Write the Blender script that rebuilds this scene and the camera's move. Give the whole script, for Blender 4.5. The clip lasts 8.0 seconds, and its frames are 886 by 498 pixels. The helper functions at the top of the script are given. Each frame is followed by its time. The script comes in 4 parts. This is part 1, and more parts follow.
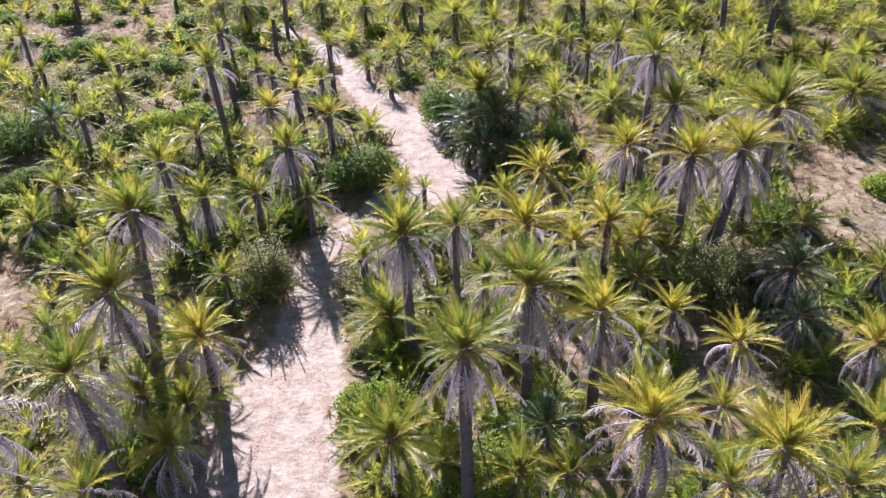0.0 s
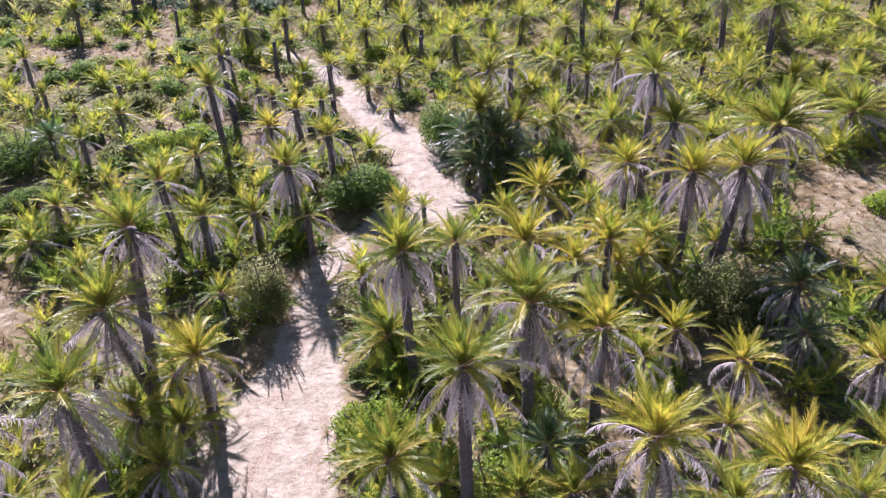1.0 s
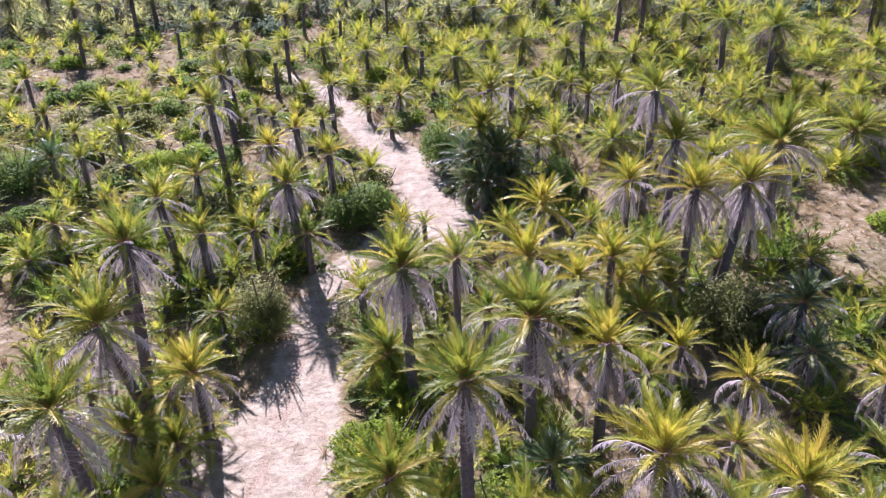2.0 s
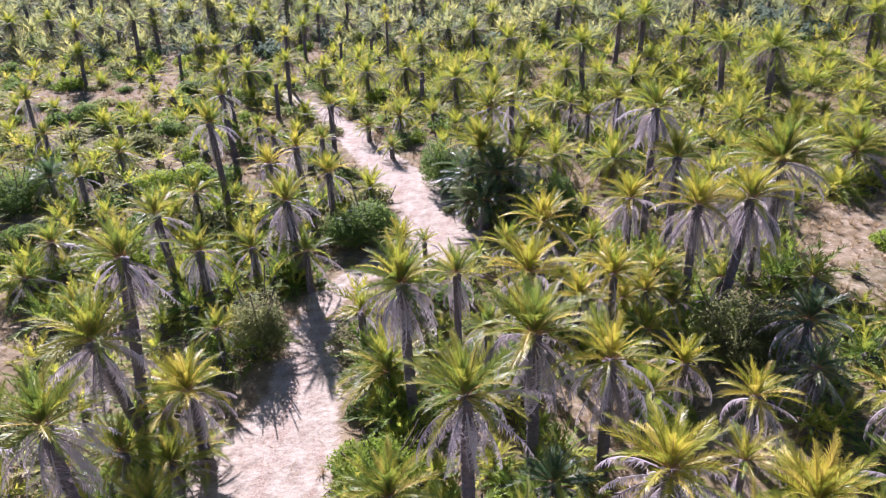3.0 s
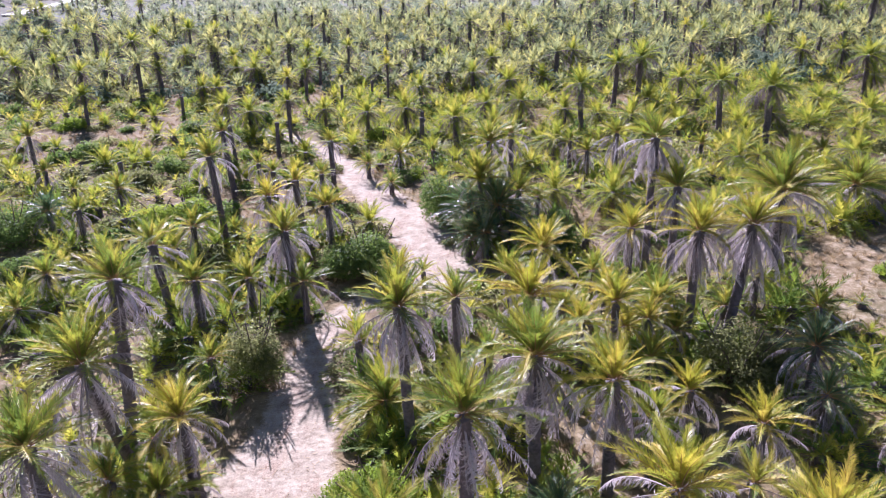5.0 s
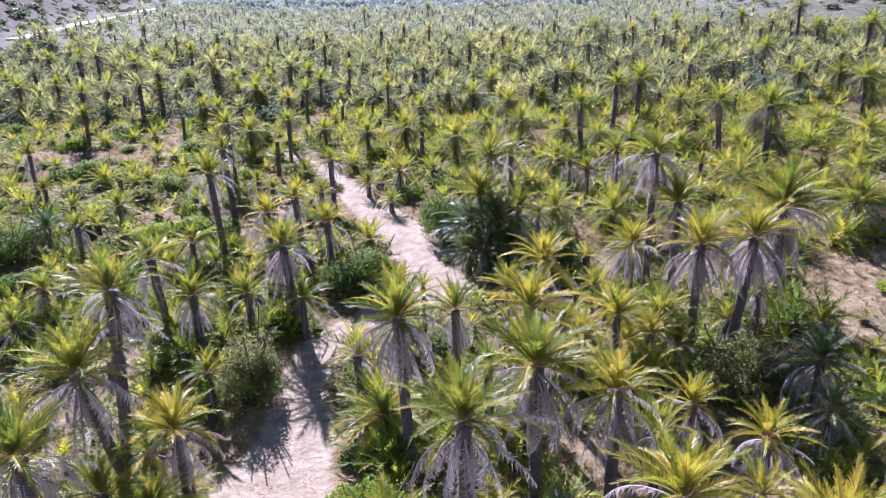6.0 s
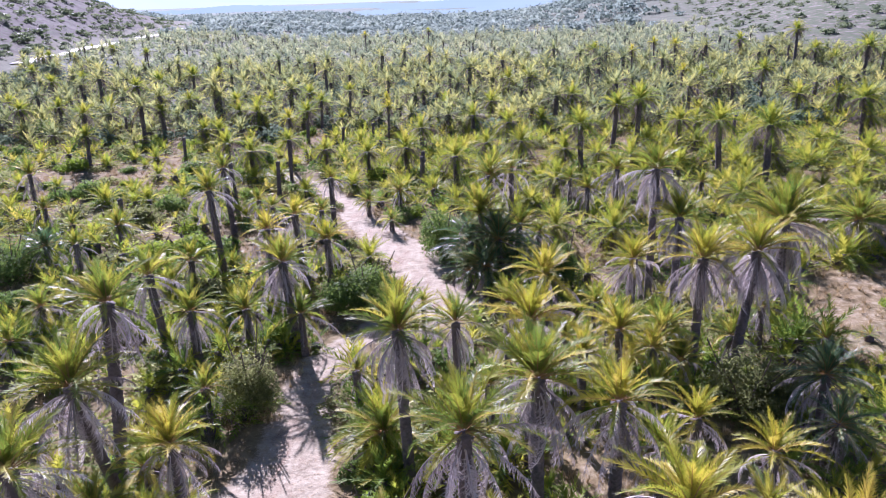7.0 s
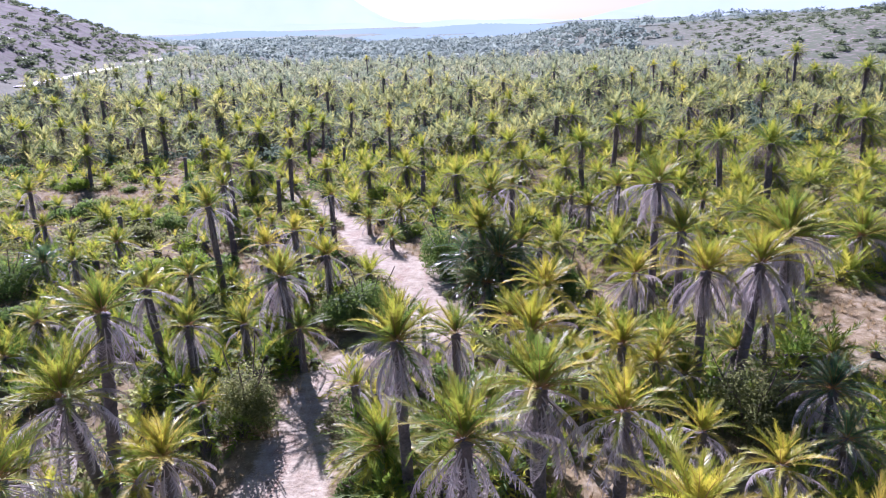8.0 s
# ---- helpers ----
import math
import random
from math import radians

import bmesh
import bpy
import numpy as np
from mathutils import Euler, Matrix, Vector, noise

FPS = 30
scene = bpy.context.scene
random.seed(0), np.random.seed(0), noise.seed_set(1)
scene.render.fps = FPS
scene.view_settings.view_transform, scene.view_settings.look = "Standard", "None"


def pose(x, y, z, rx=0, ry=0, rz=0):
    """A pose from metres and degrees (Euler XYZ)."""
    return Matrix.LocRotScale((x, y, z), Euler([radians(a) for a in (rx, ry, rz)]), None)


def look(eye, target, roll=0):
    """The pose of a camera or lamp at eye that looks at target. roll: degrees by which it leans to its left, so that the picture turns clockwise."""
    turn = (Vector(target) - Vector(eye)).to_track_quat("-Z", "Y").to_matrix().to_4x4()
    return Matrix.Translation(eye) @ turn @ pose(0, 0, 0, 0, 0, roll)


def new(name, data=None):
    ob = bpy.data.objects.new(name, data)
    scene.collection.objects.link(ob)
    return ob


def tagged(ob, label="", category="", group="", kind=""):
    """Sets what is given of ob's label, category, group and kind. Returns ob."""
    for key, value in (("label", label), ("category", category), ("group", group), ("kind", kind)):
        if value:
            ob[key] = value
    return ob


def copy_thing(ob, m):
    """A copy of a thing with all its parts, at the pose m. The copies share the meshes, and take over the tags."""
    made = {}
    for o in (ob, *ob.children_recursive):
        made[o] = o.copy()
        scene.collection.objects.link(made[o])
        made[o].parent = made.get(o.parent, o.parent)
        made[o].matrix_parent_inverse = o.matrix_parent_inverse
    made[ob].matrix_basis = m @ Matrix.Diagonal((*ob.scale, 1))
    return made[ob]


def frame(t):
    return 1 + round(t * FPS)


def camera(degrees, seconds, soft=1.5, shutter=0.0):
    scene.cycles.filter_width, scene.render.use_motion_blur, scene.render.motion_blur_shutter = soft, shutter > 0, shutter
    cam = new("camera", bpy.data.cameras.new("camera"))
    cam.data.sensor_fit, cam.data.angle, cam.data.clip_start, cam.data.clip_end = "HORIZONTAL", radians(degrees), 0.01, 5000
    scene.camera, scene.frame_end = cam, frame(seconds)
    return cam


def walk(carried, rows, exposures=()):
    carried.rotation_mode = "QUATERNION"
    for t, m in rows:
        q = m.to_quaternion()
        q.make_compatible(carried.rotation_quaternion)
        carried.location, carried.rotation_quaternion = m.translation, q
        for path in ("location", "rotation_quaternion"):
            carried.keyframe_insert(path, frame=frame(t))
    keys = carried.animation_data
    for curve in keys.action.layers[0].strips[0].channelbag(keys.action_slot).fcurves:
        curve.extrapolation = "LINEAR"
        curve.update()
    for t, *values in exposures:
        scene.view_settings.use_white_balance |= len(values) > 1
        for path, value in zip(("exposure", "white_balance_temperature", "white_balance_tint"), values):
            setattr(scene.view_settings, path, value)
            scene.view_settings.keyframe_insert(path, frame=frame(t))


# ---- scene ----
cam = camera(62.3, 8.0, soft=1.0)
PATH = [
    (0, (0.017, 0.077, 23.070), (0.000, 2.025, 21.848), -2.0),
    (0.5, (0.038, 0.140, 22.845), (0.022, 2.108, 21.654), -2.0),
    (1, (0.074, 0.206, 22.645), (0.056, 2.193, 21.487), -2.1),
    (1.5, (0.064, 0.298, 22.407), (0.046, 2.303, 21.281), -2.1),
    (3, (0.005, 0.559, 21.638), (-0.009, 2.617, 20.613), -2.0),
    (3.5, (0.023, 0.585, 21.365), (0.010, 2.660, 20.373), -2.0),
    (4, (0.015, 0.596, 21.094), (0.003, 2.686, 20.135), -1.9),
    (4.5, (0.051, 0.599, 20.822), (0.039, 2.705, 19.896), -2.0),
    (6, (0.052, 0.609, 19.966), (0.043, 2.758, 19.145), -1.9),
    (6.5, (0.054, 0.624, 19.691), (0.045, 2.785, 18.906), -1.9),
    (7, (0.047, 0.685, 19.411), (0.039, 2.860, 18.662), -1.9),
    (7.5, (0.032, 0.780, 19.104), (0.024, 2.967, 18.391), -1.9),
    (8, (0.072, 0.839, 18.804), (0.063, 3.037, 18.126), -1.9),
]
walk(cam, [(t, look(eye, target, roll)) for t, eye, target, roll in PATH], exposures=[(0.0, 1.61, 5680, 39), (4.0, 1.62, 5560, 42), (8.0, 1.48, 5380, 42)])

# ---- world and sun ----
SUN_FROM = Vector((-0.268, 0.805, 0.530)).normalized()
world = bpy.data.worlds.new("sky")
scene.world = world
world.use_nodes = True
wn = world.node_tree
sky = wn.nodes.new("ShaderNodeTexSky")
sky.sky_type = "NISHITA"
sky.sun_disc = False
sky.sun_elevation = math.asin(SUN_FROM.z)
sky.sun_rotation = math.atan2(SUN_FROM.x, SUN_FROM.y)
sky.air_density, sky.dust_density, sky.ozone_density = 1.0, 0.2, 3.0
wn.nodes["Background"].inputs["Strength"].default_value = 0.036
wn.links.new(sky.outputs["Color"], wn.nodes["Background"].inputs["Color"])

sun_data = bpy.data.lights.new("sun", "SUN")
sun_data.energy, sun_data.angle, sun_data.color = 5.0, radians(0.55), (1.0, 0.95, 0.90)
sun = new("sun", sun_data)
sun.matrix_world = look(SUN_FROM * 300, (0, 0, 0))


# ---- materials ----
def shader(name):
    m = bpy.data.materials.new(name)
    m.use_nodes = True
    t = m.node_tree
    t.nodes.clear()
    out = t.nodes.new("ShaderNodeOutputMaterial")

    def node(kind, **values):
        n = t.nodes.new(kind)
        for key, value in values.items():
            n.inputs[key.replace("_", " ")].default_value = value
        return n

    def link(a, b):
        t.links.new(a, b)

    return m, node, link, out


def ramp(node, link, source, stops):
    r = node("ShaderNodeValToRGB")
    e = r.color_ramp.elements
    while len(e) < len(stops):
        e.new(0.5)
    for el, (p, c) in zip(e, stops):
        el.position, el.color = p, (*c, 1)
    link(source, r.inputs["Fac"])
    return r.outputs["Color"]


def leaf_material(name, stops, through_light, tone="object", rough=0.45, blotch=1.2, sheen=0.20):
    """Leaf: a colour ramp driven by a tone per leaf, patches of another tint, and light that shines through."""
    m, node, link, out = shader(name)
    if tone == "object":
        src = node("ShaderNodeObjectInfo").outputs["Random"]
    else:
        a = node("ShaderNodeAttribute")
        a.attribute_name = "tone"
        src = a.outputs["Fac"]
    isl = node("ShaderNodeNewGeometry").outputs["Random Per Island"]
    co = node("ShaderNodeTexCoord").outputs["Object"]
    nz = node("ShaderNodeTexNoise", Scale=blotch, Detail=3.0)
    link(co, nz.inputs["Vector"])
    mix1 = node("ShaderNodeMath")
    mix1.operation = "MULTIPLY_ADD"
    link(isl, mix1.inputs[0])
    mix1.inputs[1].default_value = 0.28
    link(src, mix1.inputs[2])
    mix2 = node("ShaderNodeMath")
    mix2.operation = "MULTIPLY_ADD"
    link(nz.outputs["Fac"], mix2.inputs[0])
    mix2.inputs[1].default_value = 0.5
    link(mix1.outputs[0], mix2.inputs[2])
    sc = node("ShaderNodeMath")
    sc.operation = "MULTIPLY_ADD"
    link(mix2.outputs[0], sc.inputs[0])
    sc.inputs[1].default_value, sc.inputs[2].default_value = 0.72, -0.12
    col = ramp(node, link, sc.outputs[0], stops)
    p = node("ShaderNodeBsdfPrincipled", Roughness=rough)
    p.inputs["Specular IOR Level"].default_value = sheen
    link(col, p.inputs["Base Color"])
    hs = node("ShaderNodeHueSaturation", Saturation=1.02, Value=1.3)
    link(col, hs.inputs["Color"])
    tr = node("ShaderNodeBsdfTranslucent")
    link(hs.outputs["Color"], tr.inputs["Color"])
    mx = node("ShaderNodeMixShader", Fac=through_light)
    link(p.outputs[0], mx.inputs[1])
    link(tr.outputs[0], mx.inputs[2])
    link(mx.outputs[0], out.inputs["Surface"])
    return m


def bark_material(name, dark, light, scale):
    m, node, link, out = shader(name)
    co = node("ShaderNodeTexCoord").outputs["Object"]
    n1 = node("ShaderNodeTexNoise", Scale=scale, Detail=6.0, Roughness=0.7)
    link(co, n1.inputs["Vector"])
    n2 = node("ShaderNodeTexNoise", Scale=scale * 0.12, Detail=2.0)
    link(co, n2.inputs["Vector"])
    ad = node("ShaderNodeMath")
    ad.operation = "MULTIPLY_ADD"
    link(n2.outputs["Fac"], ad.inputs[0])
    ad.inputs[1].default_value = 0.6
    link(n1.outputs["Fac"], ad.inputs[2])
    col = ramp(node, link, ad.outputs[0], [(0.45, dark), (0.95, light)])
    p = node("ShaderNodeBsdfPrincipled", Roughness=0.9)
    link(col, p.inputs["Base Color"])
    b = node("ShaderNodeBump", Strength=0.7, Distance=0.03)
    link(n1.outputs["Fac"], b.inputs["Height"])
    link(b.outputs["Normal"], p.inputs["Normal"])
    link(p.outputs[0], out.inputs["Surface"])
    return m


GREEN_STOPS = [(0.0, (0.062, 0.130, 0.030)), (0.35, (0.178, 0.255, 0.036)), (0.65, (0.350, 0.365, 0.040)), (1.0, (0.505, 0.420, 0.090))]
YELLOW_STOPS = [(0.0, (0.142, 0.210, 0.030)), (0.35, (0.305, 0.340, 0.036)), (0.65, (0.470, 0.430, 0.045)), (1.0, (0.590, 0.470, 0.105))]
BLUE_STOPS = [(0.0, (0.036, 0.085, 0.040)), (0.4, (0.076, 0.150, 0.058)), (0.7, (0.150, 0.220, 0.075)), (1.0, (0.290, 0.310, 0.110))]
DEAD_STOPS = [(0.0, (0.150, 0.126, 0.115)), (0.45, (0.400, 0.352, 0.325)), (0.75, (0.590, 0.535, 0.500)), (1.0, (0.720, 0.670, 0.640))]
# the grove's dry fronds, darkened in colour for the shade between crowns
DEAD_SHADE_STOPS = [(0.0, (0.075, 0.060, 0.052)), (0.5, (0.185, 0.150, 0.132)), (1.0, (0.420, 0.365, 0.335))]
MAT_GREEN = leaf_material("palm_leaf", GREEN_STOPS, 0.42, rough=0.42, sheen=0.32)
MAT_YELLOW = leaf_material("yellow_palm_leaf", YELLOW_STOPS, 0.42, rough=0.42, sheen=0.32)
MAT_BLUE = leaf_material("blue_green_palm_leaf", BLUE_STOPS, 0.40, rough=0.38, sheen=0.5)
MAT_GREEN_T = leaf_material("palm_leaf_crown", GREEN_STOPS, 0.44, "attribute", 0.55, sheen=0.12)
MAT_YELLOW_T = leaf_material("yellow_palm_leaf_crown", YELLOW_STOPS, 0.44, "attribute", 0.55, sheen=0.12)
MAT_DEAD = leaf_material("dry_palm_leaf", DEAD_STOPS, 0.25, rough=0.6)
MAT_DEAD_T = leaf_material("dry_palm_leaf_crown", DEAD_SHADE_STOPS, 0.25, "attribute", rough=0.7, sheen=0.08)
MAT_RIB = bark_material("palm_leaf_rib", (0.24, 0.12, 0.04), (0.46, 0.29, 0.11), 9.0)
MAT_TRUNK = bark_material("palm_bark", (0.030, 0.025, 0.024), (0.170, 0.142, 0.130), 7.0)
MAT_WOOD = bark_material("shrub_wood", (0.05, 0.04, 0.03), (0.18, 0.14, 0.10), 12.0)
MAT_SHRUB = leaf_material("shrub_leaf", [(0.0, (0.055, 0.105, 0.028)), (0.5, (0.130, 0.205, 0.045)), (1.0, (0.260, 0.300, 0.070))], 0.5, "attribute", 0.6, 0.8, 0.2)
MAT_OLIVE = leaf_material("olive_shrub_leaf", [(0.0, (0.090, 0.115, 0.045)), (0.5, (0.210, 0.230, 0.085)), (1.0, (0.400, 0.400, 0.175))], 0.68, "attribute", 0.6, 0.8, 0.2)
MAT_BRIGHT = leaf_material("bright_shrub_leaf", [(0.0, (0.090, 0.160, 0.022)), (0.5, (0.215, 0.300, 0.034)), (1.0, (0.390, 0.400, 0.060))], 0.5, "attribute", 0.6, 0.8, 0.2)
MAT_GRASS = leaf_material("dry_grass", [(0.0, (0.190, 0.135, 0.060)), (0.5, (0.330, 0.250, 0.125)), (1.0, (0.480, 0.400, 0.220))], 0.3, "attribute", 0.6, 0.3)
# haze is put into these far leaf colours as added blue
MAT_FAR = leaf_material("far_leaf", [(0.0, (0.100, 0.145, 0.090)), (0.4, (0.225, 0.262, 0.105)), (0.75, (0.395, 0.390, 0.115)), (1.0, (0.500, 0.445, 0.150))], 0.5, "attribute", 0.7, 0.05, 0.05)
MAT_DISTANT_HAZE = leaf_material("distant_haze_leaf", [(0.0, (0.115, 0.160, 0.120)), (0.4, (0.230, 0.275, 0.160)), (0.75, (0.370, 0.385, 0.190)), (1.0, (0.460, 0.430, 0.220))], 0.5, "attribute", 0.7, 0.05, 0.05)
# valley-end trees: the pale blue-green leaf colour stands in for haze
MAT_HAZED_TREE = leaf_material("haze_tinted_tree_leaf", [(0.0, (0.170, 0.220, 0.190)), (0.5, (0.250, 0.305, 0.250)), (1.0, (0.340, 0.380, 0.290))], 0.45, "attribute", 0.8, 0.05, 0.03)
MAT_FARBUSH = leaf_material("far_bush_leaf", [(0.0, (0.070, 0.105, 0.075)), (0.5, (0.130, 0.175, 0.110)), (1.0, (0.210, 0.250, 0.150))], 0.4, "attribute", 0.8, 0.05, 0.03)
MAT_SAGE = leaf_material("sage_scrub_leaf", [(0.0, (0.090, 0.120, 0.062)), (0.5, (0.150, 0.190, 0.095)), (1.0, (0.240, 0.270, 0.140))], 0.42, "attribute", 0.6, 0.05, 0.2)


def ground_material():
    m, node, link, out = shader("sandy_ground")
    co = node("ShaderNodeTexCoord").outputs["Object"]

    def noise_at(scale, detail=5.0, rough=0.6):
        n = node("ShaderNodeTexNoise", Scale=scale, Detail=detail, Roughness=rough)
        link(co, n.inputs["Vector"])
        return n.outputs["Fac"]

    def math_node(op, a, b, clamp=False):
        n = node("ShaderNodeMath")
        n.operation, n.use_clamp = op, clamp
        for i, v in enumerate((a, b)):
            if isinstance(v, (int, float)):
                n.inputs[i].default_value = v
            else:
                link(v, n.inputs[i])
        return n.outputs[0]

    def mix(fac, a, b):
        n = node("ShaderNodeMix")
        n.data_type = "RGBA"
        link(fac, n.inputs["Factor"])
        link(a, n.inputs[6])
        link(b, n.inputs[7])
        return n.outputs[2]

    coarse, mid, fine = noise_at(0.12), noise_at(1.3, 8.0, 0.68), noise_at(11.0, 6.0, 0.75)
    sand = ramp(node, link, math_node("MULTIPLY_ADD", fine, 0.5), [(0.64, (0.165, 0.126, 0.082)), (0.74, (0.340, 0.300, 0.212)), (0.87, (0.505, 0.468, 0.335))])
    sand2 = ramp(node, link, mid, [(0.34, (0.155, 0.112, 0.066)), (0.50, (0.350, 0.304, 0.214)), (0.68, (0.515, 0.475, 0.350))])
    half = node("ShaderNodeValue")
    half.outputs[0].default_value = 0.55
    sand = mix(half.outputs[0], sand, sand2)
    # streaks of trodden dry grass along the trail
    streak_map = node("ShaderNodeMapping")
    streak_map.inputs["Scale"].default_value = (1.1, 0.28, 1.0)
    streak_map.inputs["Rotation"].default_value = (0.0, 0.0, 0.15)
    link(co, streak_map.inputs["Vector"])
    streak = node("ShaderNodeTexNoise", Scale=0.9, Detail=10.0, Roughness=0.78, Distortion=0.6)
    link(streak_map.outputs[0], streak.inputs["Vector"])
    straw = ramp(node, link, fine, [(0.36, (0.120, 0.075, 0.040)), (0.50, (0.270, 0.190, 0.125)), (0.66, (0.430, 0.345, 0.260))])
    trodden = math_node("MULTIPLY", math_node("SUBTRACT", streak.outputs["Fac"], 0.50), 6.0, True)
    sand = mix(math_node("MULTIPLY", trodden, 0.85), sand, straw)
    dry = ramp(node, link, math_node("MULTIPLY_ADD", mid, 0.55), [(0.66, (0.100, 0.074, 0.036)), (0.78, (0.205, 0.162, 0.082)), (0.90, (0.300, 0.248, 0.132))])
    green = ramp(node, link, fine, [(0.35, (0.060, 0.075, 0.028)), (0.7, (0.200, 0.190, 0.085))])
    grassy = math_node("MULTIPLY", math_node("SUBTRACT", coarse, 0.53), 6.0, True)
    soil = mix(grassy, dry, green)
    at = node("ShaderNodeAttribute")
    at.attribute_name = "bare"
    edge = math_node("MULTIPLY", math_node("SUBTRACT", mid, 0.5), 0.9)
    edge2 = math_node("MULTIPLY", math_node("SUBTRACT", fine, 0.5), 0.6)
    worn = math_node("ADD", math_node("ADD", at.outputs["Fac"], edge), edge2)
    worn = math_node("MULTIPLY", math_node("SUBTRACT", worn, 0.42), 3.0, True)
    col = mix(worn, soil, sand)
    rk = node("ShaderNodeAttribute")
    rk.attribute_name = "rocky"
    stony = ramp(node, link, math_node("MULTIPLY_ADD", coarse, 0.9), [(0.85, (0.034, 0.027, 0.027)), (0.95, (0.054, 0.044, 0.043)), (1.0, (0.090, 0.075, 0.071))])
    patchy = noise_at(0.32, 6.0, 0.7)
    low_scrub = ramp(node, link, mid, [(0.35, (0.030, 0.050, 0.024)), (0.65, (0.075, 0.100, 0.050))])
    stony = mix(math_node("MULTIPLY", math_node("SUBTRACT", patchy, 0.47), 6.0, True), stony, low_scrub)
    col = mix(rk.outputs["Fac"], col, stony)
    sc_at = node("ShaderNodeAttribute")
    sc_at.attribute_name = "scrubby"
    heath = ramp(node, link, patchy, [(0.36, (0.360, 0.305, 0.270)), (0.45, (0.190, 0.165, 0.120)), (0.52, (0.095, 0.115, 0.055)), (0.70, (0.125, 0.155, 0.070))])
    col = mix(sc_at.outputs["Fac"], col, heath)
    wd = node("ShaderNodeAttribute")
    wd.attribute_name = "wooded"
    woods = ramp(node, link, coarse, [(0.35, (0.085, 0.120, 0.085)), (0.65, (0.160, 0.200, 0.150))])
    col = mix(wd.outputs["Fac"], col, woods)
    p = node("ShaderNodeBsdfPrincipled", Roughness=0.95)
    p.inputs["Specular IOR Level"].default_value = 0.1
    link(col, p.inputs["Base Color"])
    steps = node("ShaderNodeTexVoronoi", Scale=3.4)
    link(co, steps.inputs["Vector"])
    h = math_node("ADD", math_node("MULTIPLY", fine, 0.5), math_node("MULTIPLY", mid, 1.0))
    h = math_node("ADD", h, math_node("MULTIPLY", steps.outputs["Distance"], 0.5))
    b = node("ShaderNodeBump", Strength=0.75, Distance=0.07)
    link(h, b.inputs["Height"])
    link(b.outputs["Normal"], p.inputs["Normal"])
    link(p.outputs[0], out.inputs["Surface"])
    return m


MAT_GROUND = ground_material()

m, node, link, out = shader("road_surface")
n_ = node("ShaderNodeTexNoise", Scale=0.8, Detail=4.0)
link(node("ShaderNodeTexCoord").outputs["Object"], n_.inputs["Vector"])
p_ = node("ShaderNodeBsdfPrincipled", Roughness=0.45)
link(ramp(node, link, n_.outputs["Fac"], [(0.3, (0.42, 0.40, 0.37)), (0.7, (0.58, 0.55, 0.52))]), p_.inputs["Base Color"])
link(p_.outputs[0], out.inputs["Surface"])
MAT_ROAD = m



# haze as emission: the far ridges glow by themselves, unlit by the sun
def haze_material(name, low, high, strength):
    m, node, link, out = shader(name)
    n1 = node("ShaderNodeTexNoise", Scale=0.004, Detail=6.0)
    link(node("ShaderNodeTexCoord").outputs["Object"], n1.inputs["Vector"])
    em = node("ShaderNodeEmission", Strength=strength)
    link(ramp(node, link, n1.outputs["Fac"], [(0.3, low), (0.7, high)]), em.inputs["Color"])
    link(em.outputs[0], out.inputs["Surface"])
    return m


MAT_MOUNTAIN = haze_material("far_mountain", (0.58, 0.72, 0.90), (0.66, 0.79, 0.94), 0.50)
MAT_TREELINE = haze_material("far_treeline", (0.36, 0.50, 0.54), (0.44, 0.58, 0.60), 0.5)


# ---- mesh tools ----
def mesh_of(name, verts, tris, mats, slots=None, tone=None):
    """A mesh from arrays of points and triangles, with a material slot per triangle and a tone per point."""
    verts, tris = np.asarray(verts, np.float32), np.asarray(tris, np.int32)
    me = bpy.data.meshes.new(name)
    me.vertices.add(len(verts))
    me.vertices.foreach_set("co", verts.ravel())
    me.loops.add(tris.size)
    me.loops.foreach_set("vertex_index", tris.ravel())
    me.polygons.add(len(tris))
    me.polygons.foreach_set("loop_start", np.arange(0, tris.size, 3, dtype=np.int32))
    for one in mats:
        me.materials.append(one)
    if slots is not None:
        me.polygons.foreach_set("material_index", np.asarray(slots, np.int32))
    if tone is not None:
        me.attributes.new("tone", "FLOAT", "POINT").data.foreach_set("value", np.asarray(tone, np.float32))
    me.update(calc_edges=True)
    return me


class Pile:
    """Collects pieces of geometry (points, triangles, slots, tones)."""

    def __init__(self):
        self.v, self.f, self.s, self.t, self.n = [], [], [], [], 0

    def add(self, v, f, s=0, tone=0.5):
        v, f = np.asarray(v, float), np.asarray(f, int)
        self.v.append(v)
        self.f.append(f + self.n)
        self.s.append(np.broadcast_to(np.asarray(s), (len(f),)))
        self.t.append(np.broadcast_to(np.asarray(tone, float), (len(v),)))
        self.n += len(v)

    def arrays(self):
        return np.concatenate(self.v), np.concatenate(self.f), np.concatenate(self.s), np.concatenate(self.t)

    def mesh(self, name, mats):
        v, f, s, t = self.arrays()
        return mesh_of(name, v, f, mats, s, t)


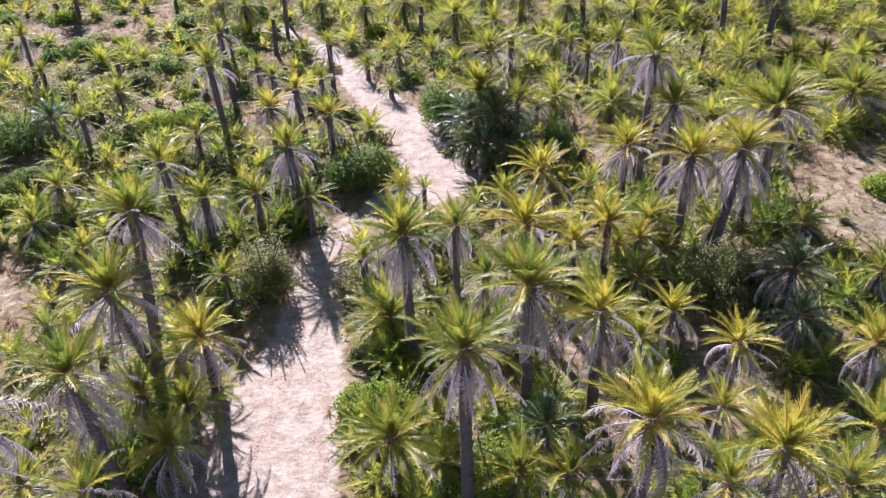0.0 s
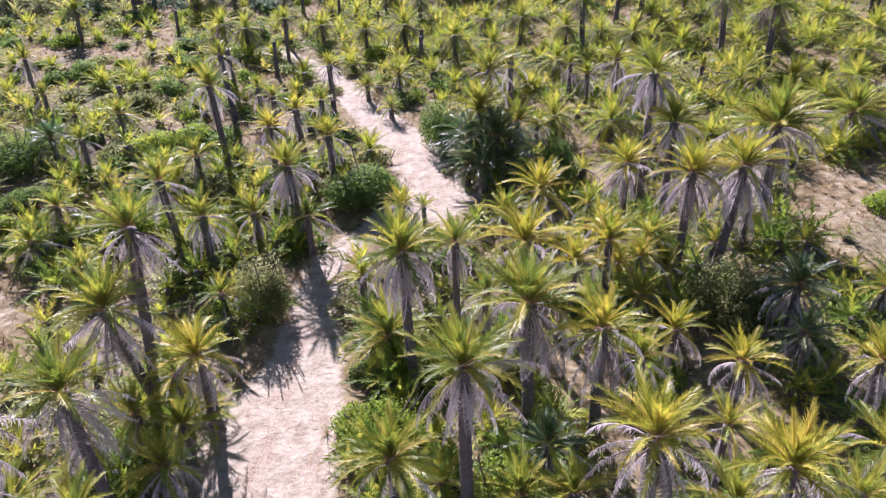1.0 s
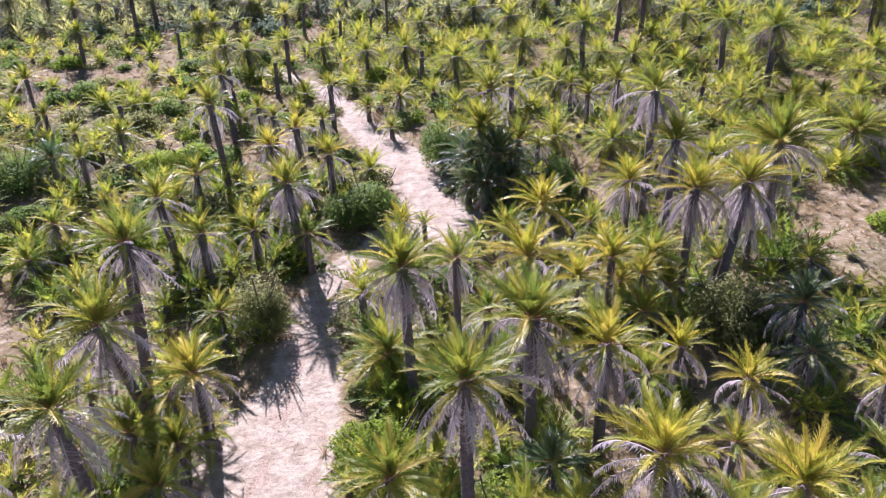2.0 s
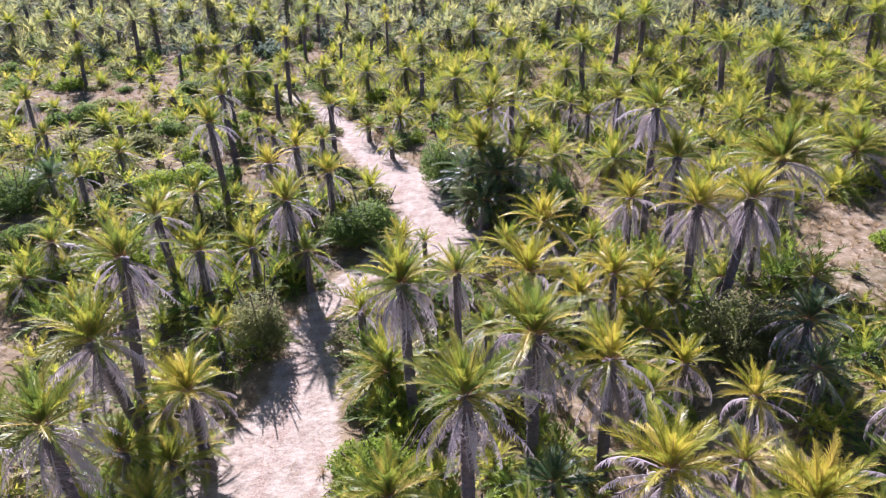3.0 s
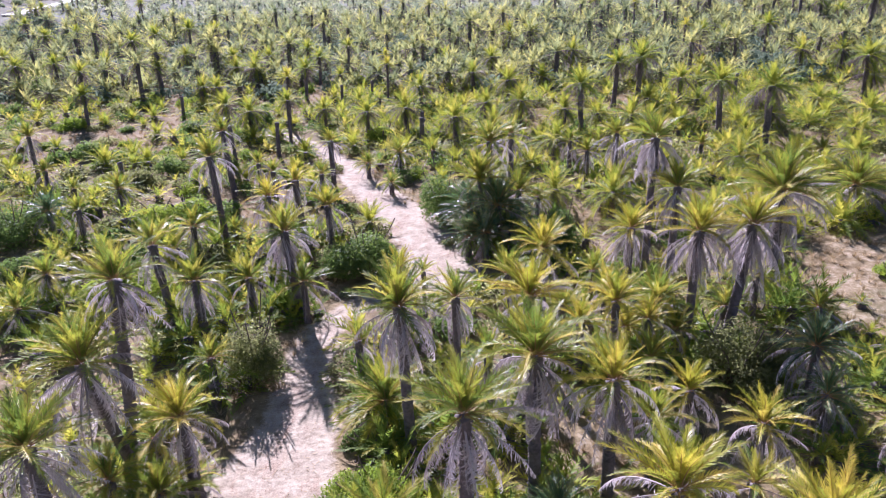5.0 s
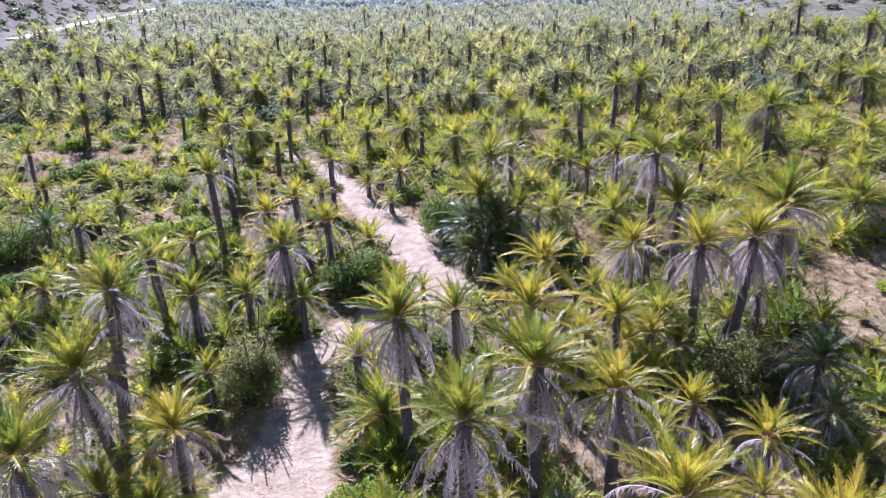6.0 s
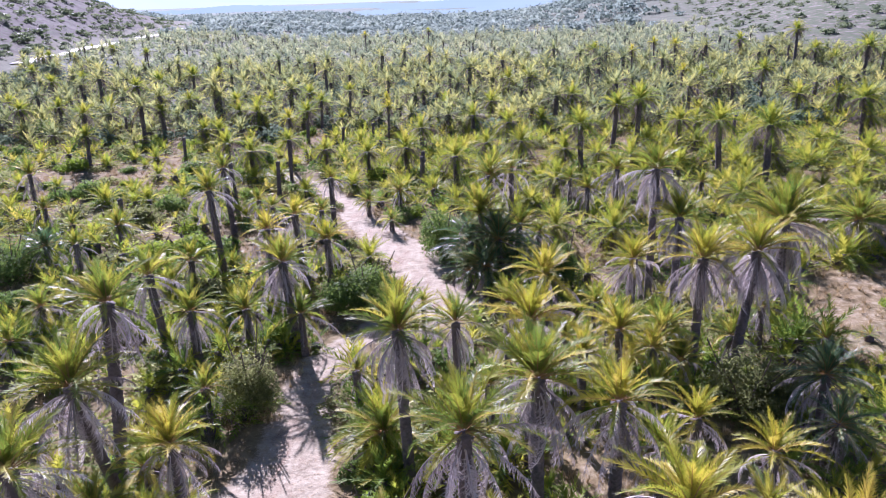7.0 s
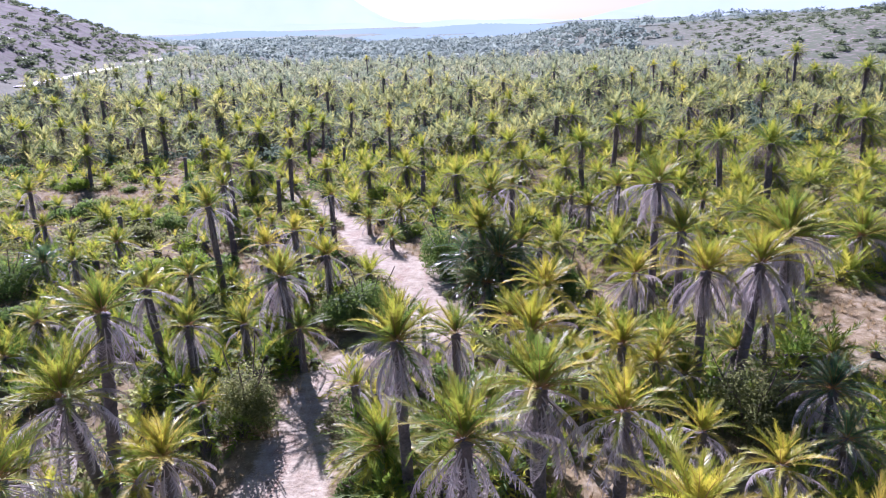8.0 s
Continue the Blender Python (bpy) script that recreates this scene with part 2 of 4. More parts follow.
def spread(templates, places, name, mats):
    """One mesh of many copies. places: rows of template number, x, y, z, turn, scale, height scale, tone."""
    pile = Pile()
    places = np.asarray(places, float)
    for k, (v, f, s, t) in enumerate(templates):
        rows = places[places[:, 0] == k]
        if not len(rows):
            continue
        c, sn = np.cos(rows[:, 4])[:, None], np.sin(rows[:, 4])[:, None]
        sc, hz = rows[:, 5][:, None], rows[:, 6][:, None]
        x, y, z = v[:, 0][None], v[:, 1][None], v[:, 2][None]
        w = np.stack([(x * c - y * sn) * sc + rows[:, 1][:, None], (x * sn + y * c) * sc + rows[:, 2][:, None], z * hz + rows[:, 3][:, None]], 2)
        ff = f[None] + (np.arange(len(rows)) * len(v))[:, None, None]
        pile.add(w.reshape(-1, 3), ff.reshape(-1, 3), np.tile(s, len(rows)), np.clip((t[None] - 0.5 + rows[:, 7][:, None]), 0, 1).ravel())
    return pile.mesh(name, mats)


def rot(az, elev, twist=0.0):
    return np.array((Matrix.Rotation(az, 3, "Z") @ Matrix.Rotation(-elev, 3, "Y") @ Matrix.Rotation(twist, 3, "X")))


# ---- ground ----
def smooth(a, b, x):
    u = np.clip((np.asarray(x, float) - a) / (b - a), 0, 1)
    return u * u * (3 - 2 * u)


TRAIL = np.array([  # x, y, half width
    (-8.6, 4.0, 3.9), (-8.4, 14.0, 3.9), (-8.3, 19.0, 3.8), (-7.9, 23.4, 3.2), (-7.0, 28.7, 1.9), (-7.5, 33.0, 1.5), (-7.4, 37.8, 1.3),
    (-5.8, 40.3, 1.0), (-2.6, 43.5, 2.4), (-0.6, 46.5, 3.3), (-0.6, 50.0, 2.9), (-2.9, 55.5, 2.4), (-5.4, 61.5, 2.0), (-8.4, 67.5, 1.6),
    (-10.2, 73.0, 1.2), (-14.6, 80.8, 1.1), (-19.6, 86.0, 1.4), (-22.5, 92.0, 1.5), (-24.0, 100.0, 0.9)])
CLEARINGS = np.array([  # x, y, half widths
    (26.0, 40.5, 6.5, 8.5), (29.0, 47.0, 5.0, 5.0), (11.5, 52.0, 2.6, 7.5), (6.6, 25.4, 3.4, 4.6), (11.0, 24.6, 3.4, 3.4), (-25.0, 33.5, 4.5, 5.5),
    (37.5, 75.0, 4.0, 7.0), (-32.0, 51.0, 4.5, 5.0), (-23.0, 55.0, 3.0, 2.6), (-47.0, 88.0, 9.0, 7.0), (-58.0, 108.0, 12.0, 3.0),
    (-36.0, 94.0, 3.0, 4.0), (-26.5, 71.0, 2.5, 4.0), (16.0, 104.0, 2.0, 5.0), (12.0, 88.0, 2.0, 4.0)])


def bare(x, y):
    """How far the ground is worn to bare sand, 0 to 1."""
    x, y = np.asarray(x, float), np.asarray(y, float)
    best = np.full(np.broadcast(x, y).shape, -9.0)
    for (ax, ay, aw), (bx, by, bw) in zip(TRAIL[:-1], TRAIL[1:]):
        u = np.clip(((x - ax) * (bx - ax) + (y - ay) * (by - ay)) / ((bx - ax) ** 2 + (by - ay) ** 2), 0, 1)
        d = np.hypot(x - ax - u * (bx - ax), y - ay - u * (by - ay))
        best = np.maximum(best, (aw + u * (bw - aw)) - d)
    near = np.clip(0.5 + best * 0.9, 0, 1)
    for cx, cy, rx, ry in CLEARINGS:
        near = np.maximum(near, (0.38 if cx < -20 and cy > 40 else 0.47) * np.clip(1.8 * (1 - np.hypot((x - cx) / rx, (y - cy) / ry)), 0, 1))
    return near


def road_x(y):
    """The road's middle line along the foot of the hill."""
    return -120.9 - 0.13 * (np.asarray(y, float) - 224.6) - 0.00045 * np.maximum(0, np.asarray(y, float) - 380) ** 2


def height(x, y):
    """The ground's height: small hummocks, the valley's left bank with its hill, and the low hill on the other side."""
    x, y = np.asarray(x, float), np.asarray(y, float)
    z = 0.10 * np.sin(0.9 * x + 0.4 * y) * np.sin(0.7 * y - 0.3 * x) + 0.07 * np.sin(2.1 * x - 1.3 * y) * np.sin(1.7 * y + 0.8 * x)
    z = z * (1 - smooth(90, 140, y)) * (1 - 0.6 * bare(x, y))
    bank = smooth(-70, -116, x) * smooth(110, 240, y)
    z = z + 5.5 * bank
    side = np.clip((road_x(y) - 4 - x) / 130, 0, 1)
    hill = side * (1.35 - 0.35 * side) * smooth(90, 200, y) * (1 - 0.75 * smooth(400, 650, y))
    z = z + hill * (46 + 3 * np.sin(0.05 * y) + 2 * np.sin(0.09 * x + 0.03 * y)) + 0.5 * smooth(0.02, 0.1, side) * np.sin(0.9 * (z + 46 * hill))
    right = smooth(62, 215, x - 0.12 * (y - 250)) * smooth(190, 330, y) * (1 - 0.4 * smooth(420, 800, y))
    z = z + right * (17.5 + 1.5 * np.sin(0.04 * x + 0.02 * y) + 0.8 * np.sin(0.11 * x - 0.07 * y))
    ridge = smooth(370, 500, y) * (1 - smooth(560, 800, y)) * smooth(35, 115, x)
    return z + 12.5 * ridge * (1 - right)


def rocky(x, y):
    x, y = np.asarray(x, float), np.asarray(y, float)
    left = smooth(1, 9, road_x(y) - x) * smooth(110, 180, y) * (1 - smooth(560, 640, y))
    right = smooth(85, 140, x - 0.12 * (y - 250)) * smooth(170, 260, y) * (1 - smooth(430, 540, y))
    return np.maximum(0.88 * left, 0.55 * right)


def scrubby(x, y):
    """Cover of low heath on the hill across the valley, 0 to 1."""
    x, y = np.asarray(x, float), np.asarray(y, float)
    return 0.9 * smooth(60, 150, x - 0.12 * (y - 250)) * smooth(160, 250, y) * (1 - smooth(560, 700, y))


def axis(lo, hi, step, far_lo, far_hi, growth=1.12):
    core = list(np.arange(lo, hi, step))
    a, s = core[-1], step
    while a < far_hi:
        s *= growth
        a += s
        core.append(a)
    a, s = core[0], step
    while a > far_lo:
        s *= growth
        a -= s
        core.insert(0, a)
    return np.array(core)


gx, gy = axis(-45, 45, 0.65, -4200, 4200), axis(8, 110, 0.65, -600, 4600)
GX, GY = np.meshgrid(gx, gy)
GZ = height(GX, GY)
gv = np.stack([GX.ravel(), GY.ravel(), GZ.ravel()], 1)
nx, ny = len(gx), len(gy)
qa = (np.arange(ny - 1)[:, None] * nx + np.arange(nx - 1)[None]).ravel()
gf = np.concatenate([np.stack([qa, qa + 1, qa + nx + 1], 1), np.stack([qa, qa + nx + 1, qa + nx], 1)])
ground_mesh = mesh_of("ground", gv, gf, [MAT_GROUND])
ground_mesh.attributes.new("bare", "FLOAT", "POINT").data.foreach_set("value", bare(gv[:, 0], gv[:, 1]).astype(np.float32))
ground_mesh.attributes.new("rocky", "FLOAT", "POINT").data.foreach_set("value", rocky(gv[:, 0], gv[:, 1]).astype(np.float32))
ground_mesh.attributes.new("scrubby", "FLOAT", "POINT").data.foreach_set("value", scrubby(gv[:, 0], gv[:, 1]).astype(np.float32))
ground_mesh.attributes.new("wooded", "FLOAT", "POINT").data.foreach_set("value", (np.maximum(0.7 * smooth(100, 150, gv[:, 1]), smooth(420, 600, gv[:, 1])) * (1 - rocky(gv[:, 0], gv[:, 1]))).astype(np.float32))
ground_mesh.polygons.foreach_set("use_smooth", np.ones(len(gf), bool))
tagged(new("ground", ground_mesh), "pale sandy ground with a worn trail and dry grass", "ground", kind="structure")


def gz(x, y):
    return float(height(x, y))


# the road along the foot of the hill, a slab laid on the bank
pile = Pile()
ry = np.linspace(215, 640, 60)
rx = road_x(ry)
rz = height(rx, ry) + 0.35
strip = np.concatenate([np.stack([rx + dx, ry, rz + dz], 1) for dx, dz in ((-3.4, -0.8), (-3.0, 0), (3.0, 0), (3.4, -0.8))])
k = np.arange(59)
quads = [np.stack([a * 60 + k, b * 60 + k, b * 60 + k + 1], 1) for a, b in ((0, 1), (1, 2), (2, 3))] + [np.stack([a * 60 + k, b * 60 + k + 1, a * 60 + k + 1], 1) for a, b in ((0, 1), (1, 2), (2, 3))]
pile.add(strip, np.concatenate(quads))
tagged(new("road", pile.mesh("road", [MAT_ROAD])), "pale gravel road along the foot of the hill", "road", kind="structure")

# far mountains and treelines, a plain backdrop that glows in place of haze
pile = Pile()
az = np.linspace(-0.9, 0.9, 160)
for dist, base, bumps in ((4300, 26, ((-0.19, 0.085, 320), (-0.42, 0.13, 270), (0.42, 0.11, 430), (0.68, 0.16, 330), (-0.75, 0.25, 200))), (3600, 22, ((0.21, 0.05, 10), (-0.45, 0.20, 60)))):
    top = base + sum(h * np.exp(-((az - c) / w) ** 2) for c, w, h in bumps) + 9 * np.sin(31 * az) + 6 * np.sin(57 * az + 1)
    ring = np.stack([dist * np.sin(az), dist * np.cos(az)], 1)
    back = ring * 1.1
    v = np.concatenate([np.column_stack([ring, np.full(160, -60.0)]), np.column_stack([ring, top * 0.6]), np.column_stack([ring * 1.04, top]), np.column_stack([back, np.full(160, -60.0)])])
    k = np.arange(159)
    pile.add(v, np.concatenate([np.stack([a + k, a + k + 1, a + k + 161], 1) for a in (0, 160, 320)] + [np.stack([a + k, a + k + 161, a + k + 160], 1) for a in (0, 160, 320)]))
for dist, base, bumps in ((1300, 10, ((-0.25, 0.10, 4), (0.05, 0.1, 3))), (840, 5.5, ((-0.32, 0.05, 2), (0.1, 0.05, 1)))):
    az = np.linspace(-0.9, 0.9, 700)
    top = base + sum(h * np.exp(-((az - c) / w) ** 2) for c, w, h in bumps) + 1.6 * np.abs(np.sin(260 * az + 3 * np.sin(90 * az))) + 1.4 * np.sin(41 * az + dist)
    ring = np.stack([dist * np.sin(az), dist * np.cos(az)], 1)
    v = np.concatenate([np.column_stack([ring, np.full(700, -8.0)]), np.column_stack([ring, top * 0.5]), np.column_stack([ring * 1.02, top]), np.column_stack([ring * 1.06, np.full(700, -8.0)])])
    k = np.arange(699)
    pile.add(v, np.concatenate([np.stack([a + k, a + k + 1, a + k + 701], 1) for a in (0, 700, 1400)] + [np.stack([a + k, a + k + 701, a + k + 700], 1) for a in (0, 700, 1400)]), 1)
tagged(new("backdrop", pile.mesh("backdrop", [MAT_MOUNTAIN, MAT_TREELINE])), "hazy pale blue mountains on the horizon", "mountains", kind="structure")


# ---- palms ----
def frond_arrays(length, bend, leaves, leaf_len, leaf_wide, fold, rng, dead=False, segs=8, rib=0.022, jitter=0.12):
    """A feather leaf that starts at the origin along +X and arches down: rib and leaflets."""
    n = 24
    s = np.linspace(0, 1, n + 1)
    ang = -bend * s ** 1.35
    step = length / n
    px = np.concatenate([[0], np.cumsum(np.cos((ang[1:] + ang[:-1]) / 2)) * step])
    pz = np.concatenate([[0], np.cumsum(np.sin((ang[1:] + ang[:-1]) / 2)) * step])
    sway = rng.uniform(-0.10, 0.10) * length * s ** 2
    pile = Pile()
    if segs:
        idx = np.linspace(0, n, segs + 1).round().astype(int)
        r = rib * (1 - 0.8 * s[idx])
        ring = []
        for dy, dz in ((0, 1), (-0.9, -0.5), (0.9, -0.5)):
            ring.append(np.stack([px[idx] - r * dz * np.sin(ang[idx]), sway[idx] + r * dy, pz[idx] + r * dz * np.cos(ang[idx])], 1))
        v = np.stack(ring, 1).reshape(-1, 3)
        f = []
        for i in range(segs):
            for j in range(3):
                a, b, c, d = i * 3 + j, i * 3 + (j + 1) % 3, (i + 1) * 3 + j, (i + 1) * 3 + (j + 1) % 3
                f += [(a, b, d), (a, d, c)]
        pile.add(v, f, 1, 0.5)
    u = np.linspace(0.10 if not dead else 0.16, 1.0, leaves)
    for side in (-1, 1):
        uu = np.clip(u + rng.uniform(-0.4, 0.4, leaves) / leaves, 0.05, 1)
        a = np.interp(uu, s, ang)
        base = np.stack([np.interp(uu, s, px), np.interp(uu, s, sway), np.interp(uu, s, pz)], 1)
        T = np.stack([np.cos(a), np.zeros(leaves), np.sin(a)], 1)
        N = np.stack([-np.sin(a), np.zeros(leaves), np.cos(a)], 1)
        B = np.array((0, side, 0.0))
        fw = np.radians(62 - 36 * uu) + rng.normal(0, jitter, leaves)
        fo = fold + rng.normal(0, jitter * 1.6, leaves)
        d = T * np.cos(fw)[:, None] + (B[None] * np.cos(fo)[:, None] + N * np.sin(fo)[:, None]) * np.sin(fw)[:, None]
        ln = leaf_len * (0.35 + 0.65 * np.sin(np.pi * np.clip(uu * 0.86 + 0.10, 0, 1)) ** 0.8) * rng.uniform(0.8, 1.12, leaves)
        w = leaf_wide * (0.7 + 0.5 * np.sin(np.pi * uu))
        tip = base + d * ln[:, None]
        tip[:, 2] -= 0.16 * ln * (1.0 if not dead else 1.8)
        v = np.stack([base - T * (w / 2)[:, None], base + T * (w / 2)[:, None], tip], 1).reshape(-1, 3)
        f = np.arange(leaves * 3).reshape(-1, 3)
        if side < 0:
            f = f[:, ::-1]
        pile.add(v, f, 0, 0.5)
    return pile.arrays()


FROND_MESHES = {}
for tint, mat in enumerate((MAT_GREEN, MAT_YELLOW, MAT_BLUE)):
    for kind, bends, dead in (("stiff", (0.25, 0.40, 0.55), False), ("arching", (0.60, 0.78, 0.95), False), ("hanging", (1.0, 1.25, 1.5), False),
                              ("dry_arching", (0.95, 1.2, 1.4), True), ("dry_hanging", (0.3, 0.5, 0.65), True)):
        made = []
        for b in bends:
            g = np.random.default_rng(int(b * 100) + tint)
            v, f, s, t = frond_arrays(1.0, b, 64 if not dead else 48, 0.185 if not dead else 0.14, 0.019 if not dead else 0.014,
                                      0.55 if not dead else -0.85, g, dead, rib=0.012, jitter=0.14 if not dead else 0.3)
            made.append(mesh_of("frond" if not dead else "dry_frond", v, f, [MAT_DEAD if dead else mat, MAT_RIB if not dead else MAT_DEAD], s))
        FROND_MESHES[kind, tint] = made


def crown_arrays(green, dead, length, leaves, leaf_wide, seed, segs=0, dead_leaves=None, span=90):
    """A whole crown as arrays about its heart: green slot 0, rib slot 1; dry slot 0. Returns the green part and the dry part."""
    r = np.random.default_rng(seed)
    live, dry = Pile(), Pile()
    for i in range(green):
        u = (i + 0.5) / green
        elev = radians(84 - span * u ** 1.0) + r.normal(0, 0.10)
        az = i * 2.39996 + r.normal(0, 0.25)
        L = length * (0.74 + 0.26 * min(1.0, 1.5 * u)) * r.uniform(0.85, 1.1)
        v, f, s, _ = frond_arrays(L, 0.32 + 0.85 * u + r.normal(0, 0.12), leaves, 0.19 * length, leaf_wide * length, 0.5, r, segs=segs, rib=0.011 * length)
        live.add(v @ rot(az, elev, r.normal(0, 0.3)).T, f, s, np.clip(0.45 + 0.12 * (1 - u) + r.normal(0, 0.2), 0, 1))
    for i in range(dead):
        u = (i + 0.5) / dead
        elev = radians(12 - 76 * u) + r.normal(0, 0.14)
        az = i * 2.39996 + r.normal(0, 0.35)
        v, f, s, _ = frond_arrays(length * r.uniform(0.75, 1.02), (1.25 - 0.95 * u) + r.normal(0, 0.1), dead_leaves or leaves, 0.15 * length, leaf_wide * length * 0.7, -0.75, r, True, segs=segs, rib=0.010 * length, jitter=0.3)
        dry.add(v @ rot(az, elev, r.normal(0, 0.3)).T, f, 0, np.clip(0.5 + r.normal(0, 0.22), 0, 1))
    return live, dry


def trunk_arrays(base, top, r0, r1, sides=10, pitch=0.11, seed=0):
    """A palm trunk with rings of old leaf bases, from base to top."""
    r = np.random.default_rng(seed)
    base, top = np.asarray(base, float), np.asarray(top, float)
    L = np.linalg.norm(top - base)
    rings = max(4, int(L / pitch))
    u = np.linspace(0, 1, rings + 1)
    way = base[None] + (top - base)[None] * u[:, None]
    way[:, :2] += (0.25 * (top - base)[:2])[None] * (u * (1 - u))[:, None]
    rad = r0 + (r1 - r0) * u + 0.30 * r0 * np.exp(-u * L / 0.5) + 0.35 * r1 * np.exp(-(1 - u) * L / 0.35)
    a = np.arange(sides) * 2 * math.pi / sides
    k = np.arange(rings + 1)
    zig = 1 + 0.08 * (((k[:, None] + np.arange(sides)[None]) % 2) * 2 - 1) * (sides > 6) + r.normal(0, 0.05, (rings + 1, sides))
    R = rad[:, None] * zig
    v = np.stack([way[:, 0:1] + R * np.cos(a + 0.3 * k[:, None]), way[:, 1:2] + R * np.sin(a + 0.3 * k[:, None]), np.broadcast_to(way[:, 2:3], R.shape) + r.normal(0, 0.015, R.shape)], 2).reshape(-1, 3)
    i, j = np.meshgrid(np.arange(rings), np.arange(sides), indexing="ij")
    q = (i * sides + j).ravel()
    q1 = (i * sides + (j + 1) % sides).ravel()
    f = np.concatenate([np.stack([q, q1, q1 + sides], 1), np.stack([q, q1 + sides, q + sides], 1)])
    v = np.concatenate([v, way[-1:] + [[0, 0, 0.1]]])
    cap = np.array([(rings * sides + n, rings * sides + (n + 1) % sides, len(v) - 1) for n in range(sides)])
    return v, np.concatenate([f, cap])


palm_count = [0]
TAKEN = []


def palm(x, y, z, r, base=(0.0, 0.0), green=30, dry=16, open_=1.0, thick=0.2, tint=0, group="palms beside the trail"):
    """A palm with its heart at x, y and z metres high and leaves of length r. base: how far its foot stands from under the heart."""
    palm_count[0] += 1
    g = np.random.default_rng(1000 + palm_count[0])
    bx, by = x + base[0], y + base[1]
    foot = gz(bx, by)
    TAKEN.append((bx, by, 1.5))
    thing = new("palm")
    thing.location = (bx, by, foot)
    tall = z - foot
    bushy = tall < 1.6 * r
    green, dry = int(green * (1.55 if bushy else 1.45)), int(dry * 1.25)
    fall = (74 if bushy else 52) + 20 * open_
    top = Vector((x - bx, y - by, tall))
    v, f = trunk_arrays((0, 0, -0.15), (top.x, top.y, top.z - 0.05), thick, thick * 0.85, seed=palm_count[0])
    trunk = new("trunk", mesh_of("trunk", v, f, [MAT_TRUNK]))
    trunk.parent = thing

    def leaf(name, mesh, elev, turn, out_, drop, size):
        ob = new(name, mesh)
        ob.parent = thing
        reach = math.sin(max(0.0, -elev)) * size * 0.9
        if reach > tall - 0.05:
            elev = -math.asin(max(0.0, min(1.0, (tall - 0.05) / (size * 0.9))))
        ob.matrix_basis = Matrix.Translation(top - Vector((0, 0, drop))) @ Matrix.Rotation(turn, 4, "Z") @ Matrix.Rotation(-elev, 4, "Y") @ Matrix.Translation((out_, 0, 0)) @ Matrix.Rotation(g.normal(0, 0.3), 4, "X") @ Matrix.Scale(size, 4)
        return ob

    for i in range(green):
        u = (i + 0.5) / green
        elev = radians(87 - fall * u ** 1.2) + g.normal(0, 0.10)
        kind = "stiff" if elev > 1.0 else "arching" if elev > 0.40 or g.random() < 0.5 else "hanging"
        size = r * (0.70 + 0.25 * min(1.0, 1.5 * u)) * g.uniform(0.78, 1.10)
        leaf("frond", FROND_MESHES[kind, tint][g.integers(3)], elev, i * 2.39996 + g.normal(0, 0.25), thick * 0.5, 0.0, size)
    for i in range(dry):
        u = (i + 0.5) / dry
        elev = radians(4 - 80 * u ** 0.8) + g.normal(0, 0.14)
        kind = "dry_arching" if u < 0.65 and tall > r else "dry_hanging"
        leaf("dry_frond", FROND_MESHES[kind, tint][g.integers(3)], elev, i * 2.39996 + g.normal(0, 0.35), thick, min(0.3 * tall, 0.10 + 0.3 * u), r * g.uniform(0.80, 1.15))["label"] = "dry grey hanging frond"
    habit = "low bushy" if tall < 2.2 else "tall" if tall > 5.5 else "short-trunked"
    label = f"{habit} date palm, {('green', 'yellow-green', 'blue-green')[tint]} fronds" + (", grey dry skirt" if dry >= 17 else "")
    return tagged(thing, label, "palm tree", group)


def dead_trunk(x, y, z, thick=0.22):
    """A palm trunk that has lost its crown."""
    palm_count[0] += 1
    foot = gz(x, y)
    ob = new("dead_palm_trunk", None)
    ob.location = (x, y, foot)
    v, f = trunk_arrays((0, 0, -0.15), (0.05 * z, 0.02 * z, z - foot), thick, thick * 0.8, seed=palm_count[0])
    part = new("trunk", mesh_of("trunk", v, f, [MAT_TRUNK]))
    part.parent = ob
    for i in range(5):
        stub = new("dry_frond", FROND_MESHES["dry_hanging", 0][i % 3])
        stub.parent = ob
        stub.matrix_basis = Matrix.Translation((0.05 * z, 0.02 * z, z - foot - 0.1)) @ Matrix.Rotation(i * 1.3, 4, "Z") @ Matrix.Rotation(radians(60), 4, "Y") @ Matrix.Scale(0.8, 4)
    TAKEN.append((x, y, 0.6))
    return tagged(ob, "bare dark dead palm trunk without a crown", "dead tree", "dead trunks of the grove")


palm(0.37, 17.15, 8.71, 2.15, (0.10, 0.20), green=30, dry=24, thick=0.23)
palm(5.27, 20.55, 7.40, 2.10, (0.70, 2.60), green=24, dry=18, open_=1.15, thick=0.24, tint=1)
palm(11.95, 23.73, 3.14, 1.90, (0.00, 0.10), green=22, dry=12, open_=1.3, thick=0.2, tint=1)
palm(-12.94, 22.98, 7.18, 2.50, (0.10, 2.20), green=32, dry=22, thick=0.24)
palm(-10.26, 23.76, 4.25, 2.10, (0.10, 0.20), green=30, dry=16, thick=0.24, open_=1.1, tint=1)
palm(-12.89, 26.44, 8.81, 2.30, (-0.90, 0.10), green=24, dry=17, thick=0.27)
palm(-1.88, 26.08, 7.45, 2.40, (0.20, 0.20), green=32, dry=26, thick=0.24)
palm(-16.52, 51.09, 6.97, 2.15, (0.50, -0.30), green=24, dry=14, thick=0.24)
palm(12.13, 33.03, 7.40, 2.25, (-0.10, 0.10), green=24, dry=34, open_=1.1, thick=0.24, tint=1)
palm(14.45, 32.53, 7.84, 2.40, (-0.80, 0.20), green=28, dry=38, open_=1.1, thick=0.26, tint=1)
